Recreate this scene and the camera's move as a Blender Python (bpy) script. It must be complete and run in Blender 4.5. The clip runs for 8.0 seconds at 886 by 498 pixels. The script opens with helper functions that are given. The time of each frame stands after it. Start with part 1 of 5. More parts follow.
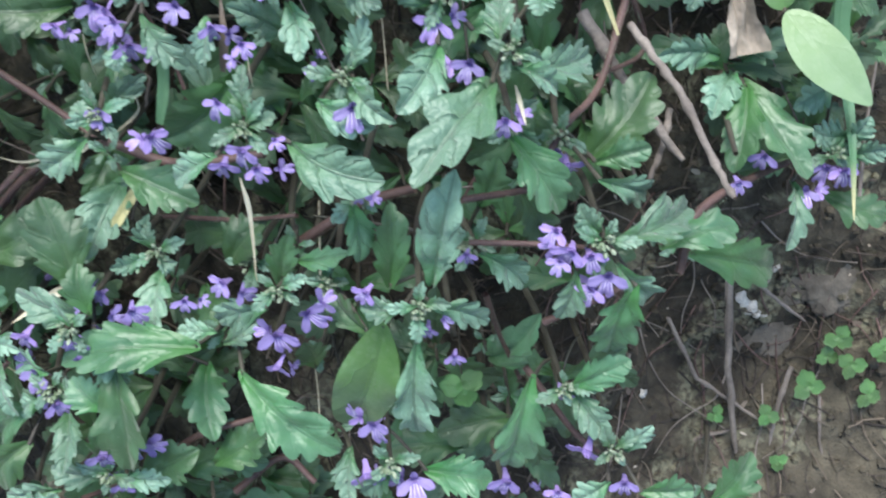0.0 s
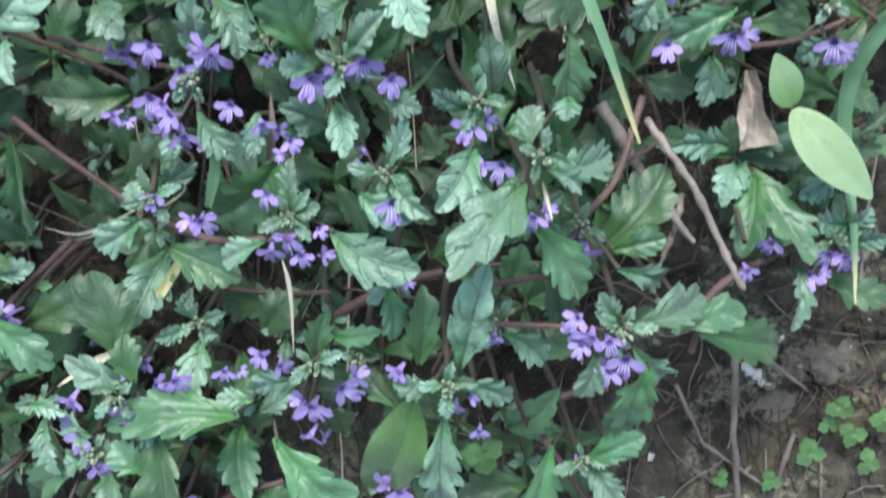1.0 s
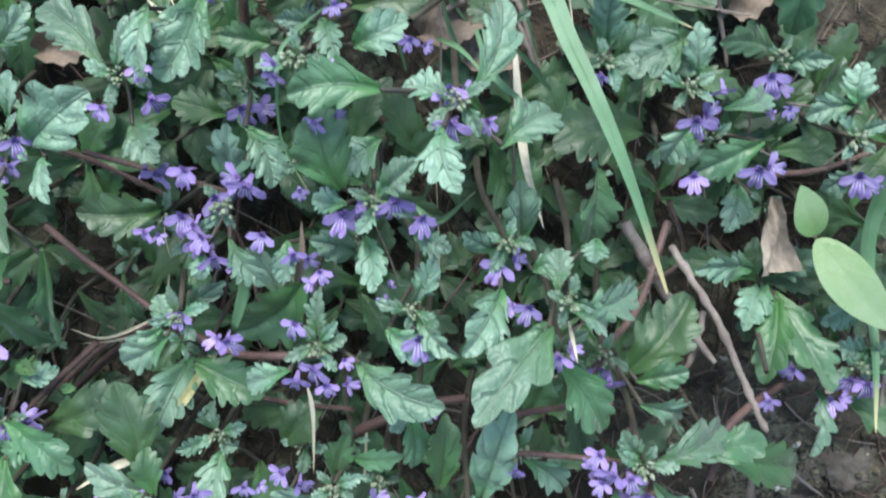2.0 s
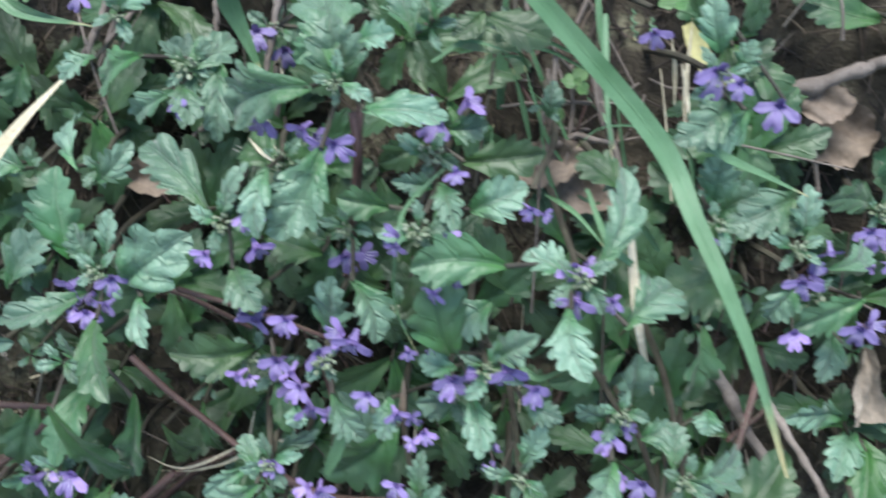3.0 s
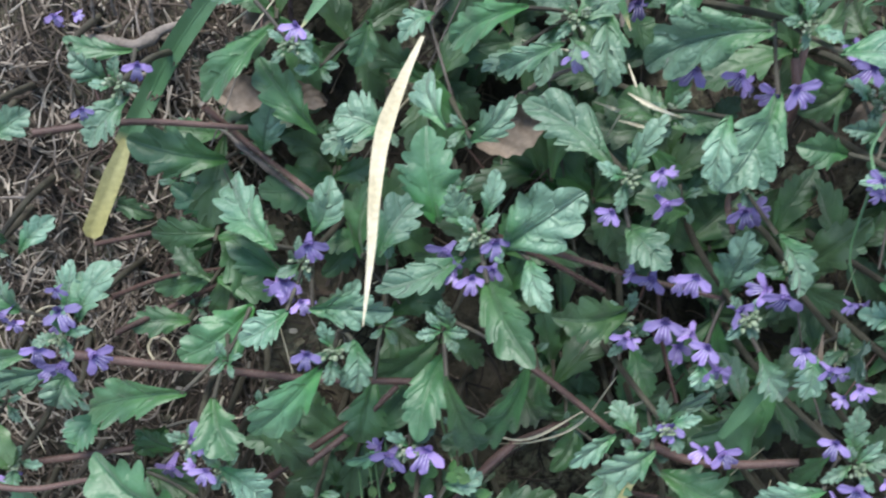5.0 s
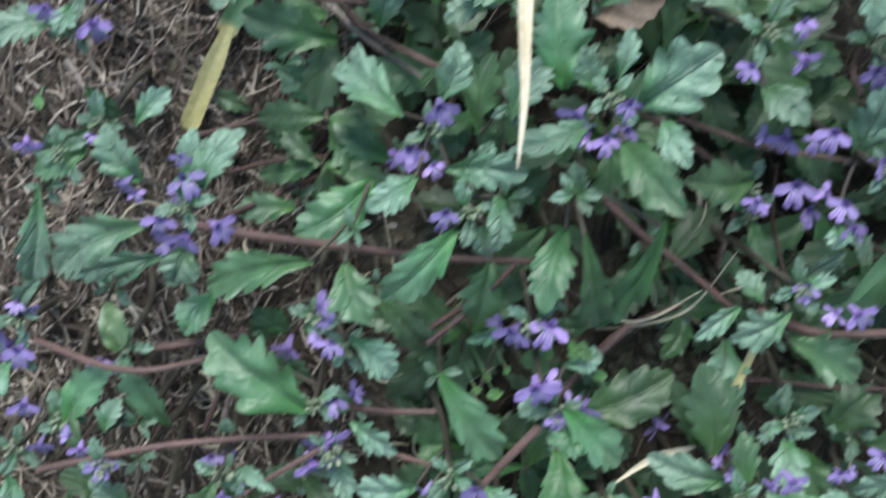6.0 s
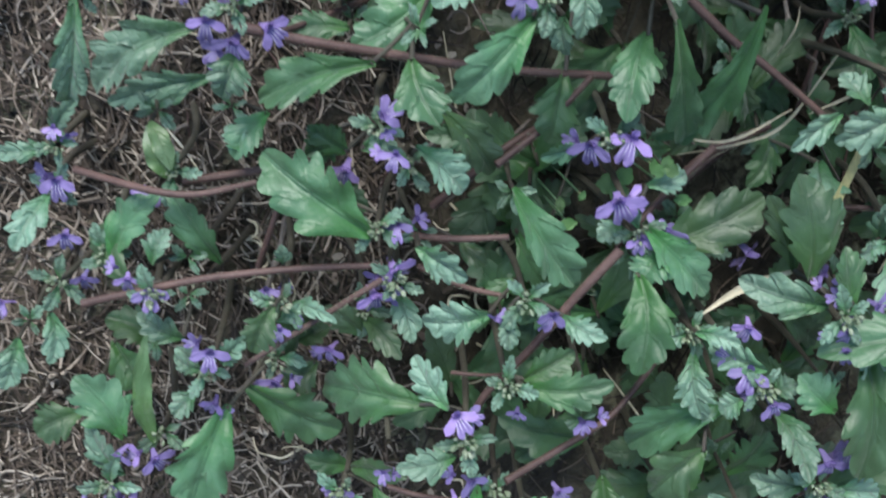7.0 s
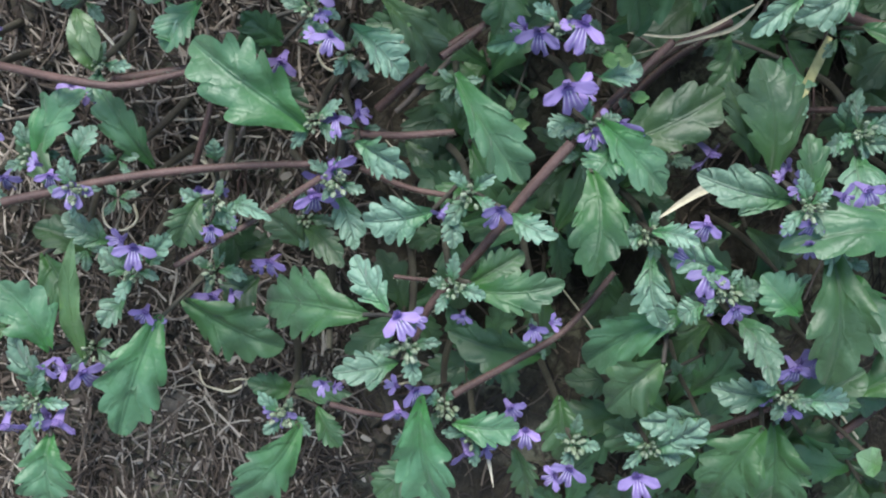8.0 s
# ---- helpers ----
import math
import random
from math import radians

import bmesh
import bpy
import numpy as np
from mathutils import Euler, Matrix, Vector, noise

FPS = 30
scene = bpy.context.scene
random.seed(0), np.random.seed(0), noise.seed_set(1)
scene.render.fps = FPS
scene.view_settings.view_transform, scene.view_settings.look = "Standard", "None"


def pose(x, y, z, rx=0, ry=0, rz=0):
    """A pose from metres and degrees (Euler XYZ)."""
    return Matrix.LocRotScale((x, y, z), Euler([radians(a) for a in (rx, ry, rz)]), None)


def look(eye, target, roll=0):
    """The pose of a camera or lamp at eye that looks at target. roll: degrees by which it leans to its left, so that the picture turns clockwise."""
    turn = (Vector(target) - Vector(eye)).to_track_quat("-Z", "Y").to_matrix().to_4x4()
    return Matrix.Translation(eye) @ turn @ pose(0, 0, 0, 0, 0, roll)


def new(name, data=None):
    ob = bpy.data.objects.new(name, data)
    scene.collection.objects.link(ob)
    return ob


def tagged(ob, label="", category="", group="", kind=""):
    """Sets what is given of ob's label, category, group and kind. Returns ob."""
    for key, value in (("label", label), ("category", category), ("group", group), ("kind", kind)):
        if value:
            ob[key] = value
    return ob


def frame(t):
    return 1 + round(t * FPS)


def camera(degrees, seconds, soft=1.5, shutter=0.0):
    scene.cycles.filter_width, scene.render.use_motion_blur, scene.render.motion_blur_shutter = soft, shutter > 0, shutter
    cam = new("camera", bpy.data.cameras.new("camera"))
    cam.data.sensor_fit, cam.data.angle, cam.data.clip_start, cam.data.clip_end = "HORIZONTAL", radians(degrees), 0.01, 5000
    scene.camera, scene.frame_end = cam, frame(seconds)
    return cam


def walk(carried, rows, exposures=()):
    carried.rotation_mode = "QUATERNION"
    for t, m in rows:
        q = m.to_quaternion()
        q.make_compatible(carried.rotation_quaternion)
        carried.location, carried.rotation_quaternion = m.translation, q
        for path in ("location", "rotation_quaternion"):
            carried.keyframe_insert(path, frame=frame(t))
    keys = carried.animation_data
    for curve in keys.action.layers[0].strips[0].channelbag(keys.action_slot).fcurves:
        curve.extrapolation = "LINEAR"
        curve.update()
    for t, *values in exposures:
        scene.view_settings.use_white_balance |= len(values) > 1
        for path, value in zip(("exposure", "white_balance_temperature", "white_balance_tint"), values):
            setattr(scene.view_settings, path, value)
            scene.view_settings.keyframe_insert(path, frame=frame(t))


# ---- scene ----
cam = camera(50.06, 8.0, soft=2.1, shutter=0.5)
# seconds, eye, pitch, roll, yaw
PATH = [
    (0, 0.00000, -0.19100, 0.87278, -54.984, -0.038, 0.037),
    (0.5, -0.00850, -0.19193, 0.88286, -54.135, 0.402, 0.421),
    (1, -0.00831, -0.19114, 0.89493, -52.776, 1.040, 0.074),
    (1.2, -0.01068, -0.18810, 0.89914, -51.587, 1.244, 0.233),
    (2.3, -0.01731, -0.16251, 0.91926, -50.401, 2.602, 1.442),
    (2.5, -0.02325, -0.15691, 0.92330, -49.568, 3.122, 1.572),
    (3, -0.04566, -0.14346, 0.93185, -48.873, 3.813, 1.153),
    (3.5, -0.07872, -0.13383, 0.93150, -49.119, 3.100, 0.726),
    (4, -0.09725, -0.14035, 0.92997, -49.250, 3.623, 0.009),
    (4.5, -0.13861, -0.14656, 0.92181, -49.527, 4.807, -0.825),
    (4.7, -0.15358, -0.14668, 0.91766, -49.513, 5.328, -1.920),
    (5.8, -0.19962, -0.16930, 0.89054, -48.663, 6.352, -5.289),
    (6, -0.21179, -0.17844, 0.87940, -48.374, 7.024, -5.798),
    (6.5, -0.22739, -0.19229, 0.84961, -49.422, 6.756, -5.558),
    (7, -0.22288, -0.19386, 0.83567, -51.166, 4.979, -4.330),
    (7.5, -0.21086, -0.20533, 0.81252, -50.787, 5.088, -4.145),
    (8, -0.20583, -0.20977, 0.80488, -50.127, 4.708, -4.131),
]
walk(cam, [(t, look((x, y, z), Vector((x, y, z)) + Euler((radians(p), 0, radians(a))).to_matrix() @ Vector((0, 1, 0)), r)) for t, x, y, z, p, r, a in PATH], [(0, 1.13), (1.2, 1.12), (2.5, 0.96), (3.5, 0.91), (4.7, 0.85), (6.0, 0.73), (6.5, 0.63), (7.0, 0.65), (8, 0.75)])

# ---- light ----
world = bpy.data.worlds.new("overcast_sky")
scene.world = world
world.use_nodes = True
wn = world.node_tree.nodes
sky = wn.new("ShaderNodeTexSky")
sky.sky_type = "NISHITA"
sky.sun_disc = False
sky.sun_elevation = radians(82)
sky.sun_rotation = radians(-68)
wn["Background"].inputs["Strength"].default_value = 0.145
world.node_tree.links.new(sky.outputs["Color"], wn["Background"].inputs["Color"])
sun_data = bpy.data.lights.new("hazy_sun", "SUN")
sun_data.energy, sun_data.angle, sun_data.color = 2.6, radians(28), (1.0, 0.99, 0.965)
sun = new("hazy_sun", sun_data)
sun.matrix_world = look((-0.30, -0.12, 3.0), (0, 0, 0.6))

# ---- the bank: u along it, v up its slope, h out from it, in metres ----
SLOPE = radians(53.93)
UP = Vector((0, math.cos(SLOPE), math.sin(SLOPE)))
OUT = Vector((0, -math.sin(SLOPE), math.cos(SLOPE)))
FOOT = Vector((0, 0, 0.6))
RNG = random.Random(7)


def bank(u, v, h):
    return FOOT + Vector((u, 0, 0)) + UP * v + OUT * h


def mm(p):
    return bank(p[0] / 1000, p[1] / 1000, p[2] / 1000)


def soil_height(u, v):
    """How far the soil stands out from the bank's plane."""
    hollow = -0.050 * math.exp(-((u - 0.15) ** 2 + (v + 0.06) ** 2) / 0.012)
    clods = 0.010 * max(0.0, noise.noise((u * 45, v * 45, 9.0))) if u > 0.03 else 0.0
    rough = clods + 0.010 * noise.noise((u * 22, v * 22, 0.3)) + 0.004 * noise.noise((u * 80, v * 80, 2.0)) + 0.0018 * noise.noise((u * 210, v * 210, 5.0))
    return -0.021 + hollow + rough


# ---- materials ----
def material(name):
    m = bpy.data.materials.new(name)
    m.use_nodes = True
    t = m.node_tree
    return m, t.nodes, t.links, t.nodes["Principled BSDF"]


def mixed(nodes, links, fac, a, b, kind="MIX"):
    n = nodes.new("ShaderNodeMix")
    n.data_type, n.blend_type = "RGBA", kind
    for socket, value in ((n.inputs[0], fac), (n.inputs[6], a), (n.inputs[7], b)):
        if isinstance(value, bpy.types.NodeSocket):
            links.new(value, socket)
        else:
            socket.default_value = value if isinstance(value, float) else (*value, 1.0)
    return n.outputs[2]


def maths(nodes, links, op, a, b=0.0, c=0.0):
    n = nodes.new("ShaderNodeMath")
    n.operation = op
    for socket, value in zip(n.inputs, (a, b, c)):
        if isinstance(value, bpy.types.NodeSocket):
            links.new(value, socket)
        else:
            socket.default_value = value
    return n.outputs[0]


def noised(nodes, links, scale, detail=3.0, coord="Object"):
    where = nodes.new("ShaderNodeTexCoord")
    n = nodes.new("ShaderNodeTexNoise")
    n.inputs["Scale"].default_value, n.inputs["Detail"].default_value = scale, detail
    links.new(where.outputs[coord], n.inputs["Vector"])
    return n.outputs["Fac"]


def ramped(nodes, links, fac, low, high):
    n = nodes.new("ShaderNodeMapRange")
    n.inputs["From Min"].default_value, n.inputs["From Max"].default_value = low, high
    links.new(fac, n.inputs["Value"])
    return n.outputs["Result"]


def leaf_material(name, dark, light, green, rough=0.50, quilt=1.0, pale=0.6, bloom_sheen_amount=0.55):
    """A leaf: sunken midrib and side veins with painted crease shade, quilting between them, a greener base, patchy
    colour, a waxy paleness with sky sheen painted in.
    UVMap holds the vein phase and the way out from the midrib, Along the way from base to tip."""
    m, nodes, links, shader = material(name)
    uv = nodes.new("ShaderNodeUVMap")
    uv.uv_map = "UVMap"
    split = nodes.new("ShaderNodeSeparateXYZ")
    links.new(uv.outputs["UV"], split.inputs[0])
    along = nodes.new("ShaderNodeUVMap")
    along.uv_map = "Along"
    far = nodes.new("ShaderNodeSeparateXYZ")
    links.new(along.outputs["UV"], far.inputs[0])
    side = maths(nodes, links, "ABSOLUTE", split.outputs[1])
    wobble = maths(nodes, links, "MULTIPLY", maths(nodes, links, "SUBTRACT", noised(nodes, links, 160), 0.5), 0.8)
    q = maths(nodes, links, "ADD", split.outputs[0], wobble)
    near = maths(nodes, links, "PINGPONG", q, 0.5)
    ridge = ramped(nodes, links, near, 0.0, 0.13)
    spine = ramped(nodes, links, side, 0.010, 0.055)
    vein = maths(nodes, links, "MINIMUM", ridge, spine)
    net = nodes.new("ShaderNodeTexVoronoi")
    net.feature = "DISTANCE_TO_EDGE"
    net.inputs["Scale"].default_value = 420
    where = nodes.new("ShaderNodeTexCoord")
    links.new(where.outputs["Object"], net.inputs["Vector"])
    swell = ramped(nodes, links, net.outputs["Distance"], 0.0, 0.22)
    fine = noised(nodes, links, 1500, 4)
    info = nodes.new("ShaderNodeObjectInfo")
    patch = ramped(nodes, links, noised(nodes, links, 110, 4), 0.32, 0.68)
    tone = mixed(nodes, links, patch, dark, light)
    base = maths(nodes, links, "MULTIPLY", ramped(nodes, links, maths(nodes, links, "ADD", far.outputs[0], maths(nodes, links, "MULTIPLY", wobble, 0.6)), 0.60, 0.12), 0.9)
    tone = mixed(nodes, links, base, tone, green)
    # paler towards the tip: waxy film and reflected sky sheen, both in the colour
    bloom_sheen = maths(nodes, links, "MULTIPLY", ramped(nodes, links, maths(nodes, links, "ADD", far.outputs[0], maths(nodes, links, "MULTIPLY", wobble, 1.5)), 0.22, 0.85), maths(nodes, links, "MULTIPLY", maths(nodes, links, "ADD", maths(nodes, links, "FRACT", maths(nodes, links, "MULTIPLY", info.outputs["Random"], 7.31)), 0.35), 1.2 * bloom_sheen_amount))
    tone = mixed(nodes, links, bloom_sheen, tone, tuple(0.7 * c + d for c, d in zip(light, (0.092, 0.132, 0.097))))
    # the blisters between the veins are paler than the creases: painted sheen highlights
    blister_sheen = maths(nodes, links, "MULTIPLY", maths(nodes, links, "MULTIPLY", swell, ramped(nodes, links, noised(nodes, links, 260, 3), 0.40, 0.66)), 0.45 * bloom_sheen_amount)
    tone = mixed(nodes, links, blister_sheen, tone, tuple(0.8 * c + d for c, d in zip(light, (0.15, 0.155, 0.13))))
    vary = nodes.new("ShaderNodeHueSaturation")
    links.new(tone, vary.inputs["Color"])
    links.new(maths(nodes, links, "ADD", maths(nodes, links, "MULTIPLY", info.outputs["Random"], 0.022), 0.484), vary.inputs["Hue"])
    links.new(maths(nodes, links, "ADD", maths(nodes, links, "MULTIPLY", info.outputs["Random"], 0.55), 0.75), vary.inputs["Value"])
    # side veins and midrib drawn darker: shade of their creases painted in
    groove_shade = maths(nodes, links, "MULTIPLY", maths(nodes, links, "MULTIPLY", maths(nodes, links, "SUBTRACT", 1.0, ridge), 0.10 * quilt), ramped(nodes, links, side, 0.75, 0.15))
    colour = mixed(nodes, links, groove_shade, vary.outputs["Color"], tuple(0.75 * c for c in dark))
    rib_shade = maths(nodes, links, "MULTIPLY", maths(nodes, links, "SUBTRACT", 1.0, spine), 0.40 * pale)
    colour = mixed(nodes, links, rib_shade, colour, tuple(0.55 * c for c in dark))
    # tiny pale dots in the colour stand for sparkling highlights
    glints = ramped(nodes, links, noised(nodes, links, 800, 2), 0.71, 0.76)
    colour = mixed(nodes, links, maths(nodes, links, "MULTIPLY", glints, 0.10), colour, (0.50, 0.55, 0.47))
    links.new(colour, shader.inputs["Base Color"])
    links.new(maths(nodes, links, "ADD", maths(nodes, links, "MULTIPLY", fine, 0.25), rough - 0.09), shader.inputs["Roughness"])
    shader.inputs["Specular IOR Level"].default_value = 0.9
    shader.inputs["Sheen Weight"].default_value, shader.inputs["Sheen Roughness"].default_value = 0.22, 0.45
    height = maths(nodes, links, "ADD", maths(nodes, links, "MULTIPLY", maths(nodes, links, "POWER", vein, 0.6), 0.46 * quilt), maths(nodes, links, "MULTIPLY", swell, 0.12 * quilt))
    height = maths(nodes, links, "ADD", height, maths(nodes, links, "MULTIPLY", fine, 0.08))
    bump = nodes.new("ShaderNodeBump")
    bump.inputs["Strength"].default_value, bump.inputs["Distance"].default_value = 0.75, 0.0010
    links.new(height, bump.inputs["Height"])
    links.new(bump.outputs["Normal"], shader.inputs["Normal"])
    thin = nodes.new("ShaderNodeBsdfTranslucent")
    links.new(mixed(nodes, links, 0.5, colour, (0.14, 0.30, 0.03)), thin.inputs["Color"])
    blend = nodes.new("ShaderNodeMixShader")
    blend.inputs[0].default_value = 0.15
    links.new(shader.outputs[0], blend.inputs[1])
    links.new(thin.outputs[0], blend.inputs[2])
    links.new(blend.outputs[0], nodes["Material Output"].inputs["Surface"])
    return m


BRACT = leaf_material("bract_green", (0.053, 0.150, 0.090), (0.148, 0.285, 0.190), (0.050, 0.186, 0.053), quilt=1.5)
BASAL = leaf_material("leaf_green", (0.024, 0.102, 0.036), (0.068, 0.192, 0.084), (0.038, 0.178, 0.032), quilt=0.6, rough=0.46, pale=0.45, bloom_sheen_amount=0.26)
# leaf_green darkened: shade low among the shoots is put into its colour
SHADED_LEAF = leaf_material("shaded_leaf_green", (0.016, 0.066, 0.018), (0.038, 0.114, 0.034), (0.032, 0.124, 0.020), quilt=0.5, rough=0.5, pale=0.45, bloom_sheen_amount=0.12)
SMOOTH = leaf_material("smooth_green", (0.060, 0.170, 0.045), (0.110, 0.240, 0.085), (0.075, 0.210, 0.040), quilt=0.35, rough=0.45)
PALE = leaf_material("pale_green", (0.165, 0.335, 0.110), (0.26, 0.43, 0.20), (0.14, 0.32, 0.085), quilt=0.10, rough=0.42, pale=0.1, bloom_sheen_amount=0.5)


def stem_material(name, dark, light, scale=300.0, rough=0.6):
    m, nodes, links, shader = material(name)
    patch = ramped(nodes, links, noised(nodes, links, scale * 0.25, 4), 0.3, 0.7)
    fine = noised(nodes, links, scale * 4, 3)
    colour = mixed(nodes, links, patch, dark, light)
    links.new(mixed(nodes, links, 0.35, colour, fine, "OVERLAY"), shader.inputs["Base Color"])
    shader.inputs["Roughness"].default_value = rough
    bump = nodes.new("ShaderNodeBump")
    bump.inputs["Strength"].default_value, bump.inputs["Distance"].default_value = 0.6, 0.0004
    links.new(fine, bump.inputs["Height"])
    links.new(bump.outputs["Normal"], shader.inputs["Normal"])
    return m


STEM = stem_material("purple_brown_stem", (0.055, 0.031, 0.027), (0.155, 0.094, 0.080))
SHOOT = stem_material("shoot_stem", (0.042, 0.036, 0.030), (0.095, 0.092, 0.066))
WOOD = stem_material("dead_wood", (0.115, 0.095, 0.079), (0.265, 0.230, 0.200), 200, 0.85)
STRAW = stem_material("straw", (0.49, 0.43, 0.28), (0.70, 0.65, 0.49), 160, 0.6)
YELLOW = stem_material("yellowing_blade", (0.33, 0.30, 0.09), (0.56, 0.53, 0.26), 120, 0.5)
LITTER = stem_material("dead_leaf", (0.105, 0.080, 0.058), (0.27, 0.218, 0.170), 160, 0.75)
TAN = stem_material("dry_tan_leaf", (0.20, 0.162, 0.122), (0.40, 0.345, 0.275), 160, 0.75)
CALYX = stem_material("calyx_green", (0.12, 0.19, 0.09), (0.40, 0.46, 0.34), 900, 0.7)
STONE = stem_material("pale_flake", (0.42, 0.40, 0.35), (0.76, 0.74, 0.68), 500, 0.8)


def grass_material():
    m, nodes, links, shader = material("grass_blade")
    uv = nodes.new("ShaderNodeUVMap")
    wave = nodes.new("ShaderNodeTexWave")
    wave.bands_direction = "Y"
    wave.inputs["Scale"].default_value, wave.inputs["Distortion"].default_value = 4.5, 0.4
    links.new(uv.outputs["UV"], wave.inputs["Vector"])
    patch = ramped(nodes, links, noised(nodes, links, 60, 3), 0.3, 0.7)
    colour = mixed(nodes, links, patch, (0.075, 0.18, 0.078), (0.145, 0.28, 0.150))
    # the tip has dried
    split = nodes.new("ShaderNodeSeparateXYZ")
    links.new(uv.outputs["UV"], split.inputs[0])
    colour = mixed(nodes, links, ramped(nodes, links, split.outputs[0], 0.88, 0.97), colour, (0.50, 0.46, 0.24))
    links.new(mixed(nodes, links, 0.18, colour, wave.outputs["Color"], "OVERLAY"), shader.inputs["Base Color"])
    shader.inputs["Roughness"].default_value = 0.42
    bump = nodes.new("ShaderNodeBump")
    bump.inputs["Strength"].default_value, bump.inputs["Distance"].default_value = 0.3, 0.0003
    links.new(wave.outputs["Fac"], bump.inputs["Height"])
    links.new(bump.outputs["Normal"], shader.inputs["Normal"])
    return m


GRASS = grass_material()


def petal_material(name, stripes):
    """Violet petal; the lower lip carries pale stripes that run out from its throat."""
    m, nodes, links, shader = material(name)
    uv = nodes.new("ShaderNodeUVMap")
    split = nodes.new("ShaderNodeSeparateXYZ")
    links.new(uv.outputs["UV"], split.inputs[0])
    info = nodes.new("ShaderNodeObjectInfo")
    tone = mixed(nodes, links, noised(nodes, links, 500, 3), (0.225, 0.162, 0.45), (0.45, 0.37, 0.71))
    vary = nodes.new("ShaderNodeHueSaturation")
    links.new(tone, vary.inputs["Color"])
    links.new(maths(nodes, links, "ADD", maths(nodes, links, "MULTIPLY", info.outputs["Random"], 0.6), 0.62), vary.inputs["Value"])
    links.new(maths(nodes, links, "ADD", maths(nodes, links, "MULTIPLY", info.outputs["Random"], 0.03), 0.49), vary.inputs["Hue"])
    throat = maths(nodes, links, "MULTIPLY", ramped(nodes, links, split.outputs[0], 0.42, 0.04), 0.62)
    colour = mixed(nodes, links, throat, vary.outputs["Color"], (0.085, 0.040, 0.235))
    if stripes:
        line = maths(nodes, links, "PINGPONG", maths(nodes, links, "MULTIPLY", split.outputs[1], 1.75), 0.5)
        pale = ramped(nodes, links, line, 0.36, 0.47)
        inner = ramped(nodes, links, split.outputs[0], 0.85, 0.45)
        colour = mixed(nodes, links, maths(nodes, links, "MULTIPLY", maths(nodes, links, "MULTIPLY", pale, inner), 0.92), colour, (0.86, 0.84, 0.92))
        dark = maths(nodes, links, "MULTIPLY", ramped(nodes, links, line, 0.16, 0.04), inner)
        colour = mixed(nodes, links, maths(nodes, links, "MULTIPLY", dark, 0.45), colour, (0.07, 0.03, 0.26))
    links.new(colour, shader.inputs["Base Color"])
    shader.inputs["Roughness"].default_value = 0.55
    thin = nodes.new("ShaderNodeBsdfTranslucent")
    links.new(colour, thin.inputs["Color"])
    blend = nodes.new("ShaderNodeMixShader")
    blend.inputs[0].default_value = 0.25
    links.new(shader.outputs[0], blend.inputs[1])
    links.new(thin.outputs[0], blend.inputs[2])
    links.new(blend.outputs[0], nodes["Material Output"].inputs["Surface"])
    return m


PETAL = petal_material("violet_petal", False)
LIP = petal_material("striped_lip", True)


def soil_material():
    m, nodes, links, shader = material("bank_soil")
    big = ramped(nodes, links, noised(nodes, links, 14, 5), 0.35, 0.65)
    mid = ramped(nodes, links, noised(nodes, links, 90, 6), 0.3, 0.7)
    fine = noised(nodes, links, 900, 5)
    a = mixed(nodes, links, mid, (0.011, 0.0094, 0.0066), (0.038, 0.032, 0.0225))
    b = mixed(nodes, links, mid, (0.034, 0.029, 0.0195), (0.128, 0.111, 0.077))
    colour = mixed(nodes, links, big, a, b)
    # grey-green crusts of lichen and dried moss
    crust = maths(nodes, links, "MULTIPLY", ramped(nodes, links, noised(nodes, links, 33, 4), 0.53, 0.62), ramped(nodes, links, noised(nodes, links, 330, 3), 0.38, 0.58))
    colour = mixed(nodes, links, maths(nodes, links, "MULTIPLY", crust, 0.8), colour, (0.21, 0.205, 0.135))
    links.new(mixed(nodes, links, 0.4, colour, fine, "OVERLAY"), shader.inputs["Base Color"])
    shader.inputs["Roughness"].default_value = 0.95
    bump = nodes.new("ShaderNodeBump")
    bump.inputs["Strength"].default_value, bump.inputs["Distance"].default_value = 0.8, 0.002
    links.new(maths(nodes, links, "ADD", mid, maths(nodes, links, "MULTIPLY", fine, 0.5)), bump.inputs["Height"])
    links.new(bump.outputs["Normal"], shader.inputs["Normal"])
    return m


SOIL = soil_material()


# ---- building helpers ----
def sheet_mesh(name, rows, mat, uv_rows=None, thick=0.0):
    """A mesh from a grid of points, smooth, with a UV map and, with thick, a back and edges."""
    n, k = len(rows), len(rows[0])
    verts = [p for row in rows for p in row]
    faces = [(i * k + j, i * k + j + 1, (i + 1) * k + j + 1, (i + 1) * k + j) for i in range(n - 1) for j in range(k - 1)]
    me = bpy.data.meshes.new(name)
    me.from_pydata(verts, [], faces)
    if uv_rows:
        flat = [c for row in uv_rows for c in row]
        layer = me.uv_layers.new(name="UVMap")
        for loop in me.loops:
            layer.data[loop.index].uv = flat[loop.vertex_index]
    me.materials.append(mat)
    me.polygons.foreach_set("use_smooth", [True] * len(faces))
    me.update()
    return me


